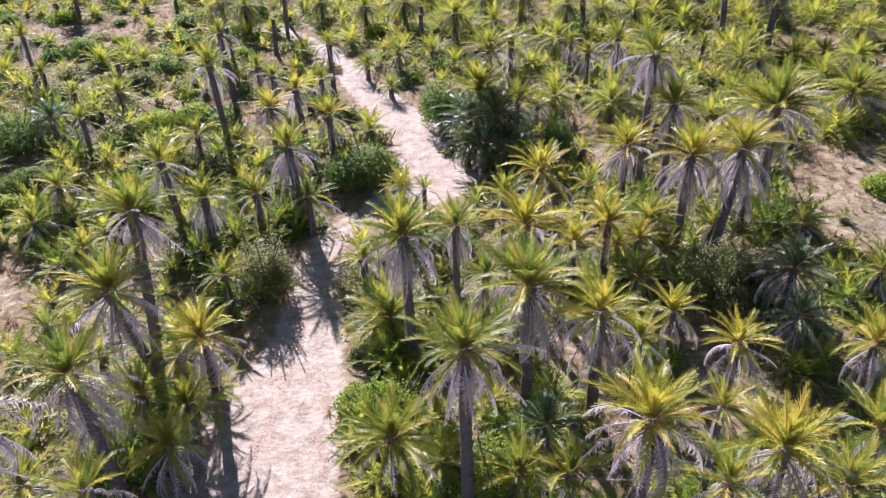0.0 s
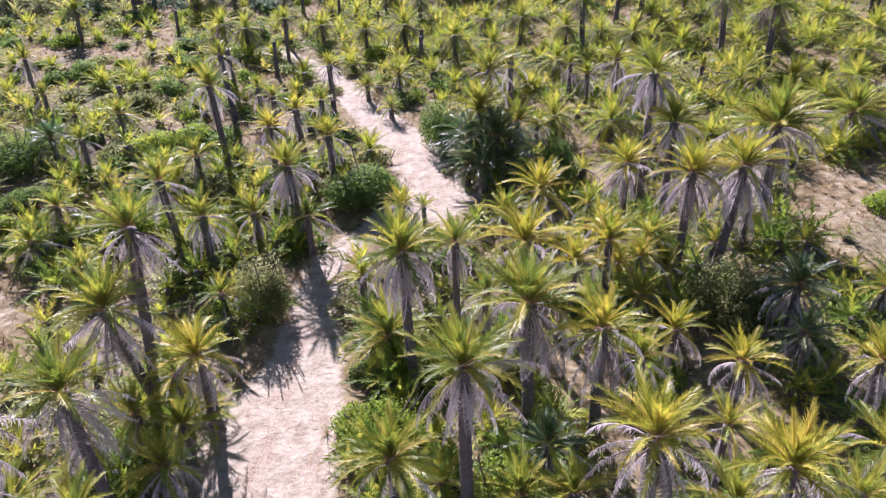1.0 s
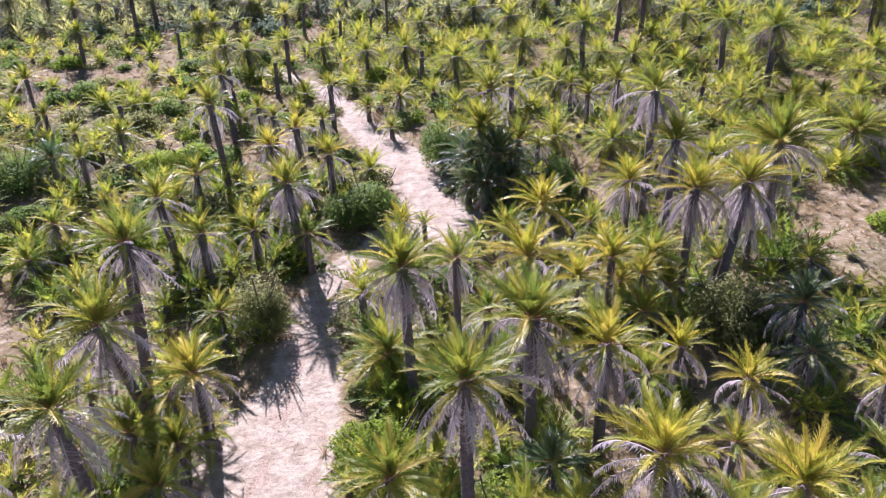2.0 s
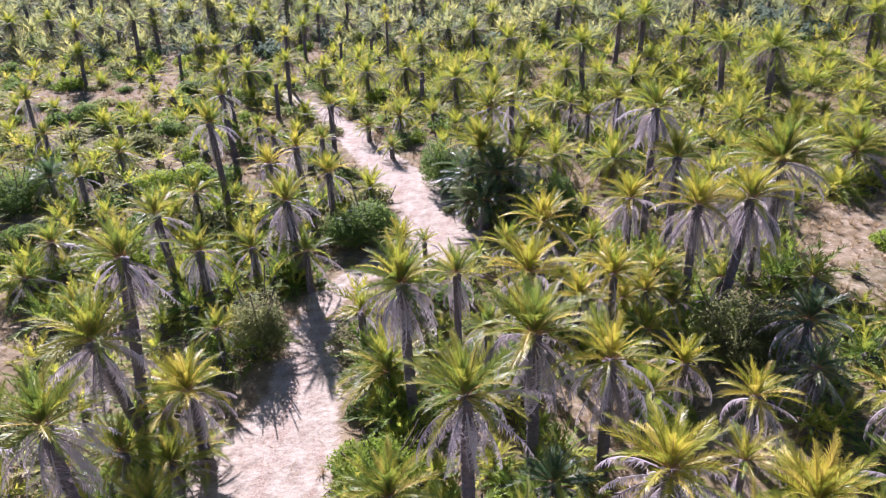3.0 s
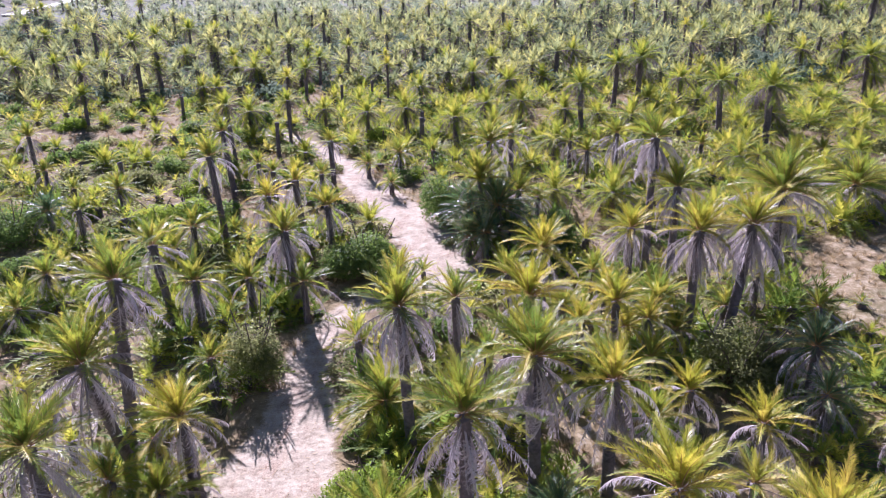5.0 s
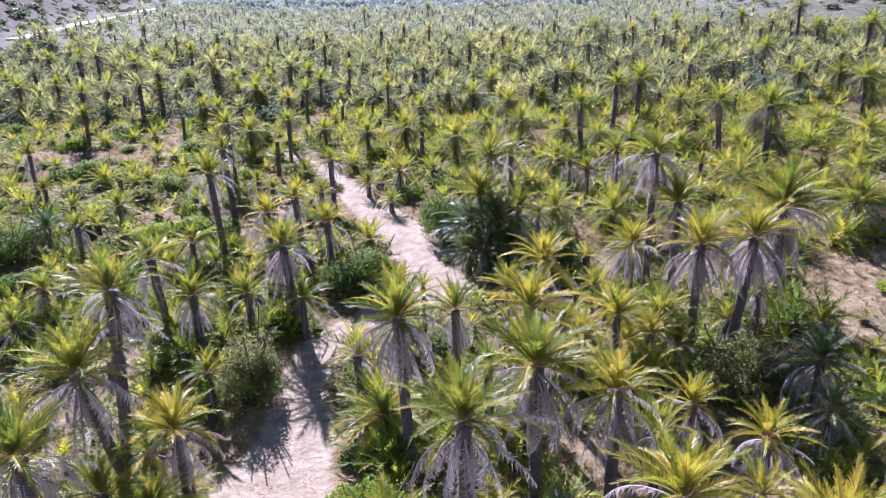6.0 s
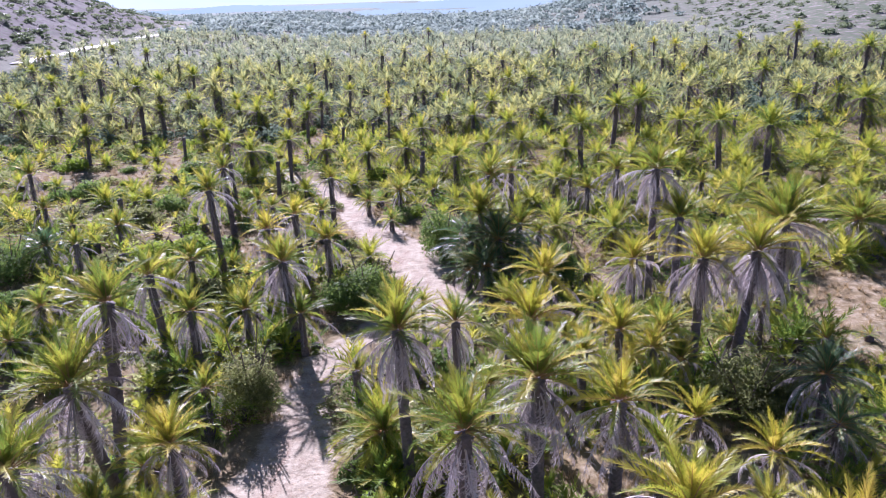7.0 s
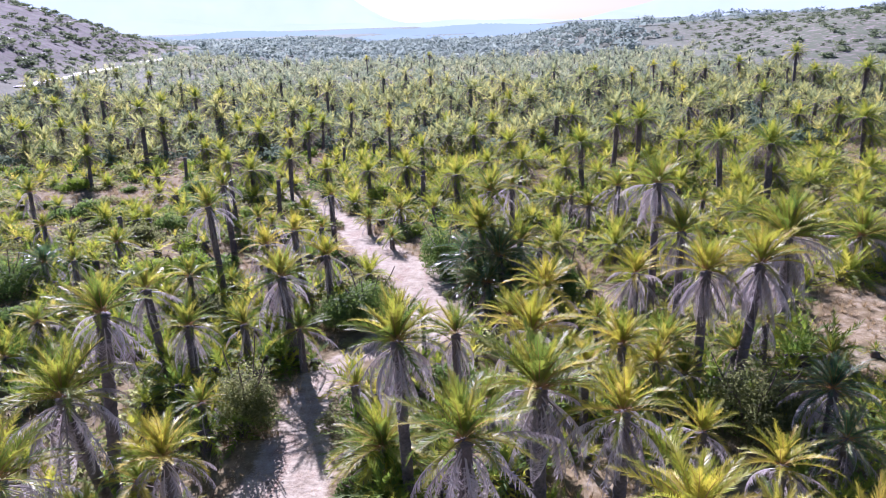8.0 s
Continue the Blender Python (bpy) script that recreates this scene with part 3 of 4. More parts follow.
palm(12.38, 42.20, 9.60, 2.32, (0.00, 0.20), green=24, dry=32, thick=0.24)
palm(-9.37, 40.35, 5.25, 2.44, (0.50, -0.20), green=26, dry=24, thick=0.26)
palm(-12.84, 18.79, 6.81, 2.30, (0.30, 0.00), green=30, dry=26, thick=0.24)
palm(-12.60, 13.04, 11.00, 2.50, (-0.60, 0.40), green=6, dry=44, thick=0.24, open_=0.6)
palm(-11.50, 31.28, 2.30, 1.64, (0.00, 0.00), green=24, dry=6)
palm(-2.91, 28.39, 1.50, 2.75, (0.00, 0.00), green=40, dry=6, open_=1.1)
palm(-2.20, 18.90, 3.20, 2.20, (0.00, 0.00), green=34, dry=4, open_=1.15)
palm(3.00, 22.50, 7.20, 2.60, (0.10, 0.20), green=36, dry=22, thick=0.25)
palm(5.64, 14.99, 7.80, 2.10, (0.00, 0.20), green=26, dry=26, open_=1.1, thick=0.24, tint=1)
palm(9.56, 14.88, 6.60, 2.10, (0.00, 0.20), green=30, dry=20, open_=1.1, thick=0.24, tint=1)
palm(9.60, 25.40, 3.60, 1.70, (0.30, 1.20), green=24, dry=14, open_=0.9, tint=1)
palm(16.38, 28.84, 3.36, 2.20, (0.00, 0.00), green=26, dry=20, tint=2)
palm(15.74, 26.30, 2.53, 2.00, (0.00, 0.00), green=18, dry=14, open_=1.3, tint=2)
palm(16.79, 22.48, 4.00, 2.00, (0.00, 0.00), green=22, dry=14, open_=1.2, tint=1)
palm(8.81, 17.54, 5.69, 1.40, (0.00, 0.00), green=16, dry=6, thick=0.13)
palm(3.60, 20.40, 2.20, 1.80, (0.00, 0.00), green=22, dry=6, open_=1.3, tint=2)
palm(3.30, 26.90, 7.30, 2.30, (0.00, 0.20), green=30, dry=16, open_=1.1, thick=0.22, tint=1)
palm(0.35, 27.20, 7.20, 1.70, (0.00, 0.10), green=20, dry=16, thick=0.18)
palm(2.98, 33.20, 5.40, 1.74, (0.00, 0.00), green=24, dry=6, thick=0.2)
palm(4.60, 32.50, 7.00, 2.13, (0.00, 0.00), green=28, dry=10, open_=1.1, thick=0.22, tint=1)
palm(8.07, 31.89, 4.37, 2.13, (0.00, 0.00), green=30, dry=6, open_=1.1, thick=0.2, tint=1)
palm(10.53, 33.32, 3.61, 2.13, (0.00, 0.00), green=30, dry=6, open_=1.2, thick=0.2)
palm(9.66, 31.74, 3.45, 1.74, (0.00, 0.00), green=26, dry=6, open_=1.2, thick=0.2, tint=1)
palm(10.63, 39.54, 5.09, 2.03, (0.00, 0.00), green=26, dry=18, open_=1.1, thick=0.22, tint=1)
palm(13.43, 40.65, 7.09, 2.13, (0.00, 0.10), green=28, dry=26, thick=0.24)
palm(19.72, 41.12, 6.47, 3.45, (0.30, 0.20), green=40, dry=30, open_=1.1, thick=0.28)
palm(31.28, 53.47, 2.53, 3.33, (0.00, 0.00), green=34, dry=22, thick=0.26)
palm(5.14, 54.31, 7.08, 1.74, (0.00, 0.10), green=18, dry=14, thick=0.22)
palm(2.53, 48.87, 5.29, 2.90, (0.30, 0.20), green=40, dry=6)
palm(3.68, 48.07, 3.68, 2.90, (0.20, 0.00), green=42, dry=6, tint=2)
palm(1.84, 49.79, 2.99, 2.80, (0.00, 0.00), green=38, dry=4, tint=2)
palm(5.29, 50.14, 3.91, 2.40, (0.00, 0.00), green=24, dry=12, open_=1.2)
palm(2.76, 47.15, 2.07, 2.80, (0.00, 0.00), green=34, dry=6, tint=2)
palm(4.48, 47.84, 1.84, 2.60, (0.00, 0.00), green=32, dry=8, tint=2)
palm(1.60, 47.90, 1.50, 2.40, (0.00, 0.00), green=28, dry=2, tint=2)
palm(3.33, 51.29, 7.36, 2.40, (0.00, 0.00), green=26, dry=8)
palm(-16.38, 38.57, 5.37, 2.23, (0.70, -0.40), green=20, dry=14, thick=0.24)
palm(-13.80, 37.03, 3.79, 2.12, (0.20, -0.20), green=26, dry=16, thick=0.26)
palm(-11.27, 38.64, 3.10, 1.80, (0.00, 0.00), green=24, dry=10, thick=0.22)
palm(-8.29, 39.01, 2.59, 2.01, (0.00, 0.00), green=20, dry=4, open_=1.3)
palm(-10.73, 51.33, 4.93, 1.85, (0.40, -0.20), green=22, dry=14, thick=0.26, tint=1)
palm(-11.85, 47.47, 5.08, 1.96, (0.00, 0.00), green=18, dry=18, open_=1.3, thick=0.22, tint=1)
palm(-8.15, 49.03, 3.75, 1.96, (0.00, 0.00), green=24, dry=16, open_=1.1, thick=0.24, tint=1)
palm(-17.77, 49.03, 2.53, 2.15, (0.00, 0.00), green=24, dry=14, open_=1.3)
palm(-26.80, 51.35, 3.22, 1.65, (0.00, 0.00), green=22, dry=8, thick=0.2)
palm(-30.51, 53.98, 2.30, 2.15, (0.00, 0.00), green=28, dry=14, tint=2)
palm(-2.40, 35.61, 4.85, 1.44, (0.00, 0.10), green=20, dry=12, thick=0.17, tint=1)
palm(-1.27, 37.29, 3.80, 1.17, (0.00, 0.00), green=14, dry=6, thick=0.13)
palm(-4.60, 62.33, 1.03, 1.46, (0.00, 0.00), green=24, dry=4, open_=1.2)
palm(-24.72, 41.97, 2.30, 2.12, (0.00, 0.00), green=20, dry=18, open_=1.3)
palm(-38.18, 67.27, 5.06, 2.05, (0.00, 0.00), green=24, dry=12)
palm(-19.01, 63.16, 5.95, 1.85, (0.30, 0.00), green=20, dry=14, thick=0.26)
palm(13.85, 57.79, 5.97, 2.02, (0.00, 0.00), green=26, dry=14, thick=0.24)
dead_trunk(-29.02, 64.10, 3.20)
dead_trunk(-49.15, 115.25, 3.20)
dead_trunk(-33.80, 96.06, 3.00)
dead_trunk(-13.64, 101.42, 2.80)
dead_trunk(-9.74, 104.07, 2.80)
dead_trunk(-2.30, 76.66, 3.50)
dead_trunk(-2.28, 80.77, 3.20)
dead_trunk(-17.38, 76.16, 3.60)
dead_trunk(45.91, 142.99, 3.50)
dead_trunk(37.10, 93.64, 4.00)
palm(-12.50, 22.02, 2.80, 2.20, green=24, dry=6, open_=1.2)
palm(-24.97, 38.66, 1.60, 1.76, green=26, dry=10)
palm(-14.20, 21.14, 2.80, 2.00, green=14, dry=20, open_=1.3)
palm(-11.55, 24.29, 2.90, 1.90, green=22, dry=8)
palm(-10.88, 22.14, 2.00, 2.00, green=24, dry=10)
palm(-10.72, 19.63, 2.40, 2.00, green=22, dry=16)
palm(-10.49, 24.30, 0.90, 1.50, green=22, dry=4, open_=1.2)
palm(-20.80, 35.85, 1.40, 1.43, green=22, dry=10)
palm(-15.75, 38.45, 1.20, 1.57, green=22, dry=8)
palm(-13.21, 38.98, 0.80, 1.47, green=22, dry=4)
palm(-20.27, 42.77, 1.40, 1.66, green=22, dry=8)
palm(-18.98, 48.29, 1.20, 1.53, green=22, dry=6)
palm(-15.81, 52.03, 1.00, 1.62, green=24, dry=6)
palm(-11.27, 43.74, 1.00, 1.47, green=18, dry=6)
palm(21.44, 30.05, 2.20, 1.76, green=26, dry=10, open_=1.1)
palm(15.37, 18.91, 3.00, 2.10, green=26, dry=10, open_=1.1)
palm(7.91, 24.16, 3.20, 2.00, green=22, dry=10, open_=1.2)
palm(1.76, 28.84, 3.40, 1.90, green=24, dry=12)
palm(-4.40, 31.95, 2.60, 1.60, green=18, dry=6, open_=1.2)
palm(8.58, 39.69, 2.40, 1.51, green=24, dry=6)
palm(8.77, 32.53, 2.60, 1.85, green=30, dry=4, tint=1)
palm(11.17, 32.11, 2.60, 1.76, green=30, dry=6)
palm(6.43, 31.97, 3.20, 1.76, green=28, dry=6, tint=1)
palm(9.36, 29.91, 2.40, 1.90, green=26, dry=6)
palm(8.62, 36.46, 2.80, 1.76, green=28, dry=4, tint=1)
palm(5.87, 34.07, 3.00, 1.68, green=26, dry=6)
palm(17.50, 37.98, 2.60, 1.68, green=26, dry=12)
palm(13.91, 33.24, 3.20, 1.51, green=22, dry=6)
palm(3.94, 17.08, 3.20, 1.90, green=24, dry=6, open_=1.2)
palm(2.24, 17.31, 3.00, 1.90, green=26, dry=4, open_=1.2)
palm(-0.52, 19.24, 1.50, 1.90, green=22, dry=4, open_=1.2)
palm(8.04, 14.53, 5.50, 1.90, green=18, dry=12, open_=1.2)
palm(11.78, 14.82, 5.00, 2.00, green=22, dry=8, open_=1.2)
palm(-14.27, 16.56, 4.00, 2.00, green=20, dry=12)
palm(-10.50, 14.14, 6.50, 1.40, green=18, dry=4)
palm(20.53, 36.58, 1.20, 1.51, green=20, dry=8)
palm(24.16, 38.60, 0.30, 0.76, green=18, dry=2)
palm(14.56, 57.99, 2.60, 1.60, green=26, dry=16)
palm(12.78, 63.68, 3.00, 1.68, green=28, dry=16)
palm(11.60, 65.85, 3.40, 1.60, green=26, dry=14)
palm(27.55, 62.46, 2.40, 1.68, green=26, dry=14)
palm(24.53, 68.29, 2.00, 1.68, green=28, dry=6)
palm(34.80, 65.75, 1.80, 1.76, green=26, dry=8)
palm(-7.06, 67.49, 1.40, 1.70, green=28, dry=6)
palm(-4.16, 68.71, 2.00, 1.86, green=30, dry=6)
palm(-0.97, 70.89, 1.50, 1.62, green=22, dry=6)
palm(-27.60, 60.17, 2.00, 1.96, green=26, dry=14)
palm(-21.31, 52.91, 0.80, 1.36, green=20, dry=6)
palm(-16.23, 63.02, 3.00, 1.70, green=20, dry=20, open_=1.2)
palm(-14.24, 59.71, 3.20, 1.62, green=20, dry=18)
palm(-9.62, 62.25, 5.00, 1.53, green=18, dry=14, thick=0.24)
palm(-10.23, 59.78, 2.80, 1.53, green=22, dry=14)
palm(-31.31, 59.96, 2.20, 1.62, green=20, dry=12)
palm(-36.16, 64.94, 2.40, 1.70, green=24, dry=10)
palm(7.19, 53.98, 2.20, 1.60, green=20, dry=14, open_=1.3)

# ---- palms further off, built once for each height and copied ----
MID = []
for k, (tall, length, green, dry) in enumerate(((0.5, 2.5, 42, 10), (1.6, 2.5, 44, 24), (3.0, 2.45, 44, 32), (4.6, 2.4, 42, 34), (6.3, 2.3, 40, 30), (7.8, 2.2, 38, 26), (0.7, 2.3, 40, 0))):
    thing = new("palm")
    v, f = trunk_arrays((0, 0, -0.3), (0.06 * tall, 0.03 * tall, tall - 0.05), 0.25, 0.21, sides=8, pitch=0.2, seed=50 + k)
    trunk = new("trunk", mesh_of("trunk", v, f, [MAT_TRUNK]))
    live, deadp = crown_arrays(green, dry, length, 28, 0.026, 300 + k, dead_leaves=20, span=128 if tall < 4 else 96)
    for one in (live, deadp):
        for points in one.v:
            points[:, 2] = np.maximum(points[:, 2], 0.05 - tall)
    crown = new("crown", live.mesh("crown", [MAT_YELLOW_T if k == 5 else MAT_GREEN_T, MAT_RIB]))
    parts = [trunk, crown]
    if dry:
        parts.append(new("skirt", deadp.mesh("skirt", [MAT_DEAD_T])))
        parts[-1]["label"] = "hanging skirt of grey dry fronds"
    for ob in parts:
        ob.parent = thing
    for ob in parts[1:]:
        ob.location = (0.06 * tall, 0.03 * tall, tall)
    habit = "low stemless" if tall < 1 else "short" if tall < 2 else "medium-height" if tall < 5 else "tall slender"
    tagged(thing, f"{habit} date palm among scrub" + (", grey dry skirt" if dry else ", all green"), "palm tree", "palms of the grove")
    MID.append((thing, tall))


def far_palm(x, y, z, turn=0.0, size=1.0, kind=None):
    """A copy of the grove's palm whose height is nearest, at x, y, with its heart z metres high."""
    foot = gz(x, y)
    if kind is None:
        kind = min(range(6), key=lambda n: abs(MID[n][1] * size - (z - foot)))
    ob = copy_thing(MID[kind][0], pose(x, y, foot, 0, 0, turn) @ Matrix.Scale(size, 4))
    TAKEN.append((x, y, 1.6 * size))
    return ob


far_palm(-47.06, 97.25, 5.59, 0, 1.00)
far_palm(-44.75, 92.67, 3.96, 67, 0.90)
far_palm(-42.81, 114.56, 3.96, 134, 0.90)
far_palm(-32.64, 102.70, 3.60, 201, 1.00)
far_palm(-30.78, 102.37, 3.60, 268, 1.00)
far_palm(-32.28, 118.21, 3.60, 335, 1.05)
far_palm(-28.58, 115.42, 3.60, 42, 1.10)
far_palm(-21.08, 72.99, 6.45, 109, 1.00)
far_palm(-24.88, 82.30, 3.60, 176, 1.00)
far_palm(-21.86, 83.98, 3.24, 243, 1.10)
far_palm(-18.58, 89.16, 6.45, 310, 0.80)
far_palm(-19.19, 105.39, 3.96, 17, 1.00)
far_palm(-8.38, 82.79, 2.30, 84, 1.00)
far_palm(-3.88, 82.50, 3.17, 151, 1.15)
far_palm(-2.54, 96.27, 3.60, 218, 1.10)
far_palm(-7.38, 101.93, 6.88, 285, 0.70)
far_palm(-19.13, 118.16, 3.60, 352, 0.95)
far_palm(-16.38, 78.33, 5.42, 59, 0.85)
far_palm(-13.72, 86.93, 2.16, 126, 0.90)
far_palm(4.79, 106.03, 3.60, 193, 1.10)
far_palm(8.72, 96.95, 3.60, 260, 1.20)
far_palm(8.82, 83.80, 4.03, 327, 1.15)
far_palm(5.11, 85.53, 3.02, 34, 1.00)
far_palm(1.52, 76.60, 3.74, 101, 1.15)
far_palm(15.50, 80.79, 5.16, 168, 1.25)
far_palm(13.38, 80.13, 2.52, 235, 1.10)
far_palm(22.05, 94.71, 5.16, 302, 1.25)
far_palm(24.71, 93.34, 5.50, 9, 1.40)
far_palm(30.98, 95.77, 2.59, 76, 1.10)
far_palm(29.74, 77.88, 6.02, 143, 1.30)
far_palm(32.58, 72.84, 6.88, 210, 1.40)
far_palm(45.31, 88.60, 2.16, 277, 1.10)
far_palm(53.14, 91.95, 3.60, 344, 1.20)
far_palm(60.39, 112.97, 2.88, 51, 1.20)
far_palm(55.07, 114.13, 2.88, 118, 1.20)
far_palm(35.68, 83.34, 3.24, 185, 1.10)
far_palm(35.61, 103.25, 2.16, 252, 1.10)
far_palm(14.72, 109.12, 1.80, 319, 1.10)
far_palm(17.86, 83.93, 1.80, 26, 1.10)
far_palm(-60.53, 118.45, 5.16, 93, 1.00)
far_palm(-63.89, 113.95, 5.16, 160, 1.10)
far_palm(-55.18, 125.00, 3.96, 227, 1.20)
far_palm(-51.37, 136.56, 3.96, 294, 1.20)
far_palm(-45.92, 136.15, 2.88, 1, 1.00)
far_palm(-15.10, 112.59, 2.16, 68, 0.80)
far_palm(-10.78, 97.65, 1.80, 135, 0.90)
far_palm(1.02, 120.63, 3.24, 202, 1.10)
far_palm(8.08, 119.56, 3.60, 269, 1.10)
far_palm(-14.78, 119.76, 5.16, 336, 0.90)
far_palm(-29.07, 128.28, 3.96, 43, 1.10)
far_palm(-93.73, 174.45, 5.59, 110, 1.00)
far_palm(-79.86, 155.74, 5.16, 177, 1.10)
far_palm(-103.57, 202.66, 7.74, 244, 0.90)
far_palm(-113.45, 249.83, 6.88, 311, 0.90)
far_palm(-102.11, 238.46, 6.88, 18, 0.95)
far_palm(-83.16, 216.62, 6.88, 85, 0.95)
far_palm(-55.45, 138.36, 5.16, 152, 1.20)
far_palm(-54.72, 147.99, 5.16, 219, 1.20)
far_palm(-49.80, 151.87, 5.16, 286, 1.30)
far_palm(-41.13, 138.82, 7.74, 353, 1.10)
far_palm(-76.07, 160.26, 5.16, 60, 1.10)
far_palm(-81.05, 140.81, 3.60, 127, 1.00)
far_palm(-33.86, 125.09, 3.60, 194, 0.90)
far_palm(-29.46, 120.53, 3.60, 261, 1.20)
far_palm(-26.99, 134.64, 5.16, 328, 1.10)
far_palm(-22.21, 126.76, 3.96, 35, 1.00)
far_palm(-26.68, 280.10, 6.88, 102, 0.90)
far_palm(-7.52, 109.58, 6.02, 169, 0.70)
far_palm(-4.13, 313.78, 6.88, 236, 1.00)
far_palm(16.50, 141.06, 5.16, 303, 1.10)
far_palm(35.75, 176.08, 6.45, 10, 1.10)
far_palm(42.41, 166.02, 6.88, 77, 0.90)
far_palm(54.08, 189.90, 7.74, 144, 0.90)
far_palm(56.83, 182.76, 7.74, 211, 0.90)
far_palm(41.29, 128.93, 6.45, 278, 0.80)
far_palm(45.06, 131.22, 5.16, 345, 1.10)
far_palm(84.32, 179.13, 8.60, 52, 1.50)
far_palm(83.94, 168.25, 6.02, 119, 1.30)
far_palm(81.21, 204.75, 6.88, 186, 1.30)
far_palm(84.80, 162.38, 5.16, 253, 1.00)
far_palm(86.00, 152.90, 6.88, 320, 1.60)
far_palm(56.92, 132.38, 5.16, 27, 1.20)
far_palm(52.72, 91.80, 5.16, 94, 1.30)
far_palm(52.78, 139.69, 3.60, 161, 1.10)
far_palm(7.81, 171.09, 5.16, 228, 1.00)
far_palm(21.23, 122.01, 3.60, 295, 1.20)
far_palm(13.33, 147.14, 3.60, 2, 1.30)


# ---- shrubs ----
def foliage_arrays(rx, ry, rz, count, leaf, seed, lumps=9, hang=0.0):
    """Leaves set on lumps over a rounded bush, more of them outside than within."""
    r = np.random.default_rng(seed)
    c = r.normal(0, 1, (lumps, 3))
    c /= np.linalg.norm(c, axis=1)[:, None]
    c[:, 2] = np.abs(c[:, 2])
    c = c * np.array((rx, ry, rz)) * r.uniform(0.35, 0.66, (lumps, 1)) * np.array((1, 1, 0.95))
    size = r.uniform(0.36, 0.58, lumps)
    which = r.integers(0, lumps, count)
    d = r.normal(0, 1, (count, 3))
    d /= np.linalg.norm(d, axis=1)[:, None]
    d[:, 2] = np.where(d[:, 2] < -0.3, -0.5 * d[:, 2], d[:, 2])
    rad = size[which] * r.uniform(0.55, 1.06, count) ** 0.5
    p = c[which] + d * rad[:, None] * np.array((rx, ry, rz * 0.9))
    p[:, 2] = np.abs(p[:, 2]) + 0.04
    n = d + r.normal(0, 0.55, (count, 3))
    n /= np.linalg.norm(n, axis=1)[:, None]
    t1 = np.cross(n, r.normal(0, 1, (count, 3)))
    t1[:, 2] -= hang
    t1 /= np.linalg.norm(t1, axis=1)[:, None]
    t2 = np.cross(n, t1)
    ls = leaf * r.uniform(0.7, 1.35, count)[:, None]
    v = np.stack([p - t1 * ls, p + t2 * ls * 0.42, p + t1 * ls, p - t2 * ls * 0.42], 1).reshape(-1, 3)
    b = np.arange(count) * 4
    f = np.concatenate([np.stack([b, b + 1, b + 2], 1), np.stack([b, b + 2, b + 3], 1)])
    # tone rises towards the top of the bush and varies by lump and leaf
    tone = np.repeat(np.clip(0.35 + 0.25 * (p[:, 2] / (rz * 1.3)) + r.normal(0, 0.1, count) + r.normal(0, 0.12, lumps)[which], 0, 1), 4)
    return v, f, np.zeros(len(f), int), tone


def limbs_arrays(rx, ry, rz, count, seed):
    r = np.random.default_rng(seed)
    limbs = []
    for i in range(count):
        a = i * 2.4 + r.uniform(-0.4, 0.4)
        out_ = r.uniform(0.35, 0.75)
        p0, p1, p2 = np.array((0.12 * math.cos(a), 0.12 * math.sin(a), -0.1)), np.array((0.4 * out_ * rx * math.cos(a), 0.4 * out_ * ry * math.sin(a), rz * 0.45)), np.array((out_ * rx * math.cos(a), out_ * ry * math.sin(a), rz * r.uniform(0.7, 1.0)))
        pile = Pile()
        for s, e, w in ((p0, p1, 0.07), (p1, p2, 0.04)):
            v, f = trunk_arrays(s, e, w, w * 0.6, sides=5, pitch=0.6, seed=i)
            pile.add(v, f)
        limbs.append(pile)
    return limbs


def shrub(x, y, rx, ry, rz, leaves, leaf, mat, label, seed, lumps=9, hang=0.0):
    thing = new("shrub")
    thing.location = (x, y, gz(x, y))
    for limb in limbs_arrays(rx, ry, rz, 6, seed):
        new("branch", limb.mesh("branch", [MAT_WOOD])).parent = thing
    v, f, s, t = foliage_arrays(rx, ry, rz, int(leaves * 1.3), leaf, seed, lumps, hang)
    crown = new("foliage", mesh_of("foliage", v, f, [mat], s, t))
    crown.parent = thing
    TAKEN.append((x, y, 0.8 * max(rx, ry)))
    return tagged(thing, label, "shrub", "shrubs of the grove")


shrub(-5.40, 45.54, 3.42, 2.76, 3.75, 9880, 0.098, MAT_SHRUB, "large rounded dark green shrub beside the trail", 40)
shrub(-9.80, 32.60, 1.55, 1.5, 4.9, 7000, 0.07, MAT_OLIVE, "upright olive-green feathery shrub beside the trail", 41)
shrub(0.00, 54.62, 2.36, 2.07, 5.25, 7980, 0.09, MAT_SHRUB, "tall dark green shrub at the trail edge", 42)
shrub(8.05, 48.07, 2.01, 1.72, 4.00, 6840, 0.09, MAT_SHRUB, "dark green rounded shrub beneath palms", 43)
shrub(-33.12, 53.47, 3.30, 2.76, 4.25, 7980, 0.098, MAT_SHRUB, "large dark green shrub on dry grass", 44)
shrub(-20.12, 42.32, 3.54, 2.53, 2.12, 8740, 0.09, MAT_BRIGHT, "spreading bright green bush among low palms", 45)
shrub(-23.57, 57.27, 2.83, 2.07, 1.88, 6460, 0.083, MAT_BRIGHT, "low bright yellow-green bush on dry ground", 46)
shrub(-28.98, 46.23, 2.36, 1.72, 1.62, 4940, 0.083, MAT_SHRUB, "low green bush on dry ground", 47)
shrub(14.03, 31.05, 3.54, 2.30, 3.88, 9880, 0.083, MAT_OLIVE, "grey-olive spreading shrub in front of shaded palms", 48)
shrub(1.72, 17.48, 1.42, 1.26, 4.88, 4940, 0.075, MAT_BRIGHT, "upright light green feathery shrub beside a palm", 49)
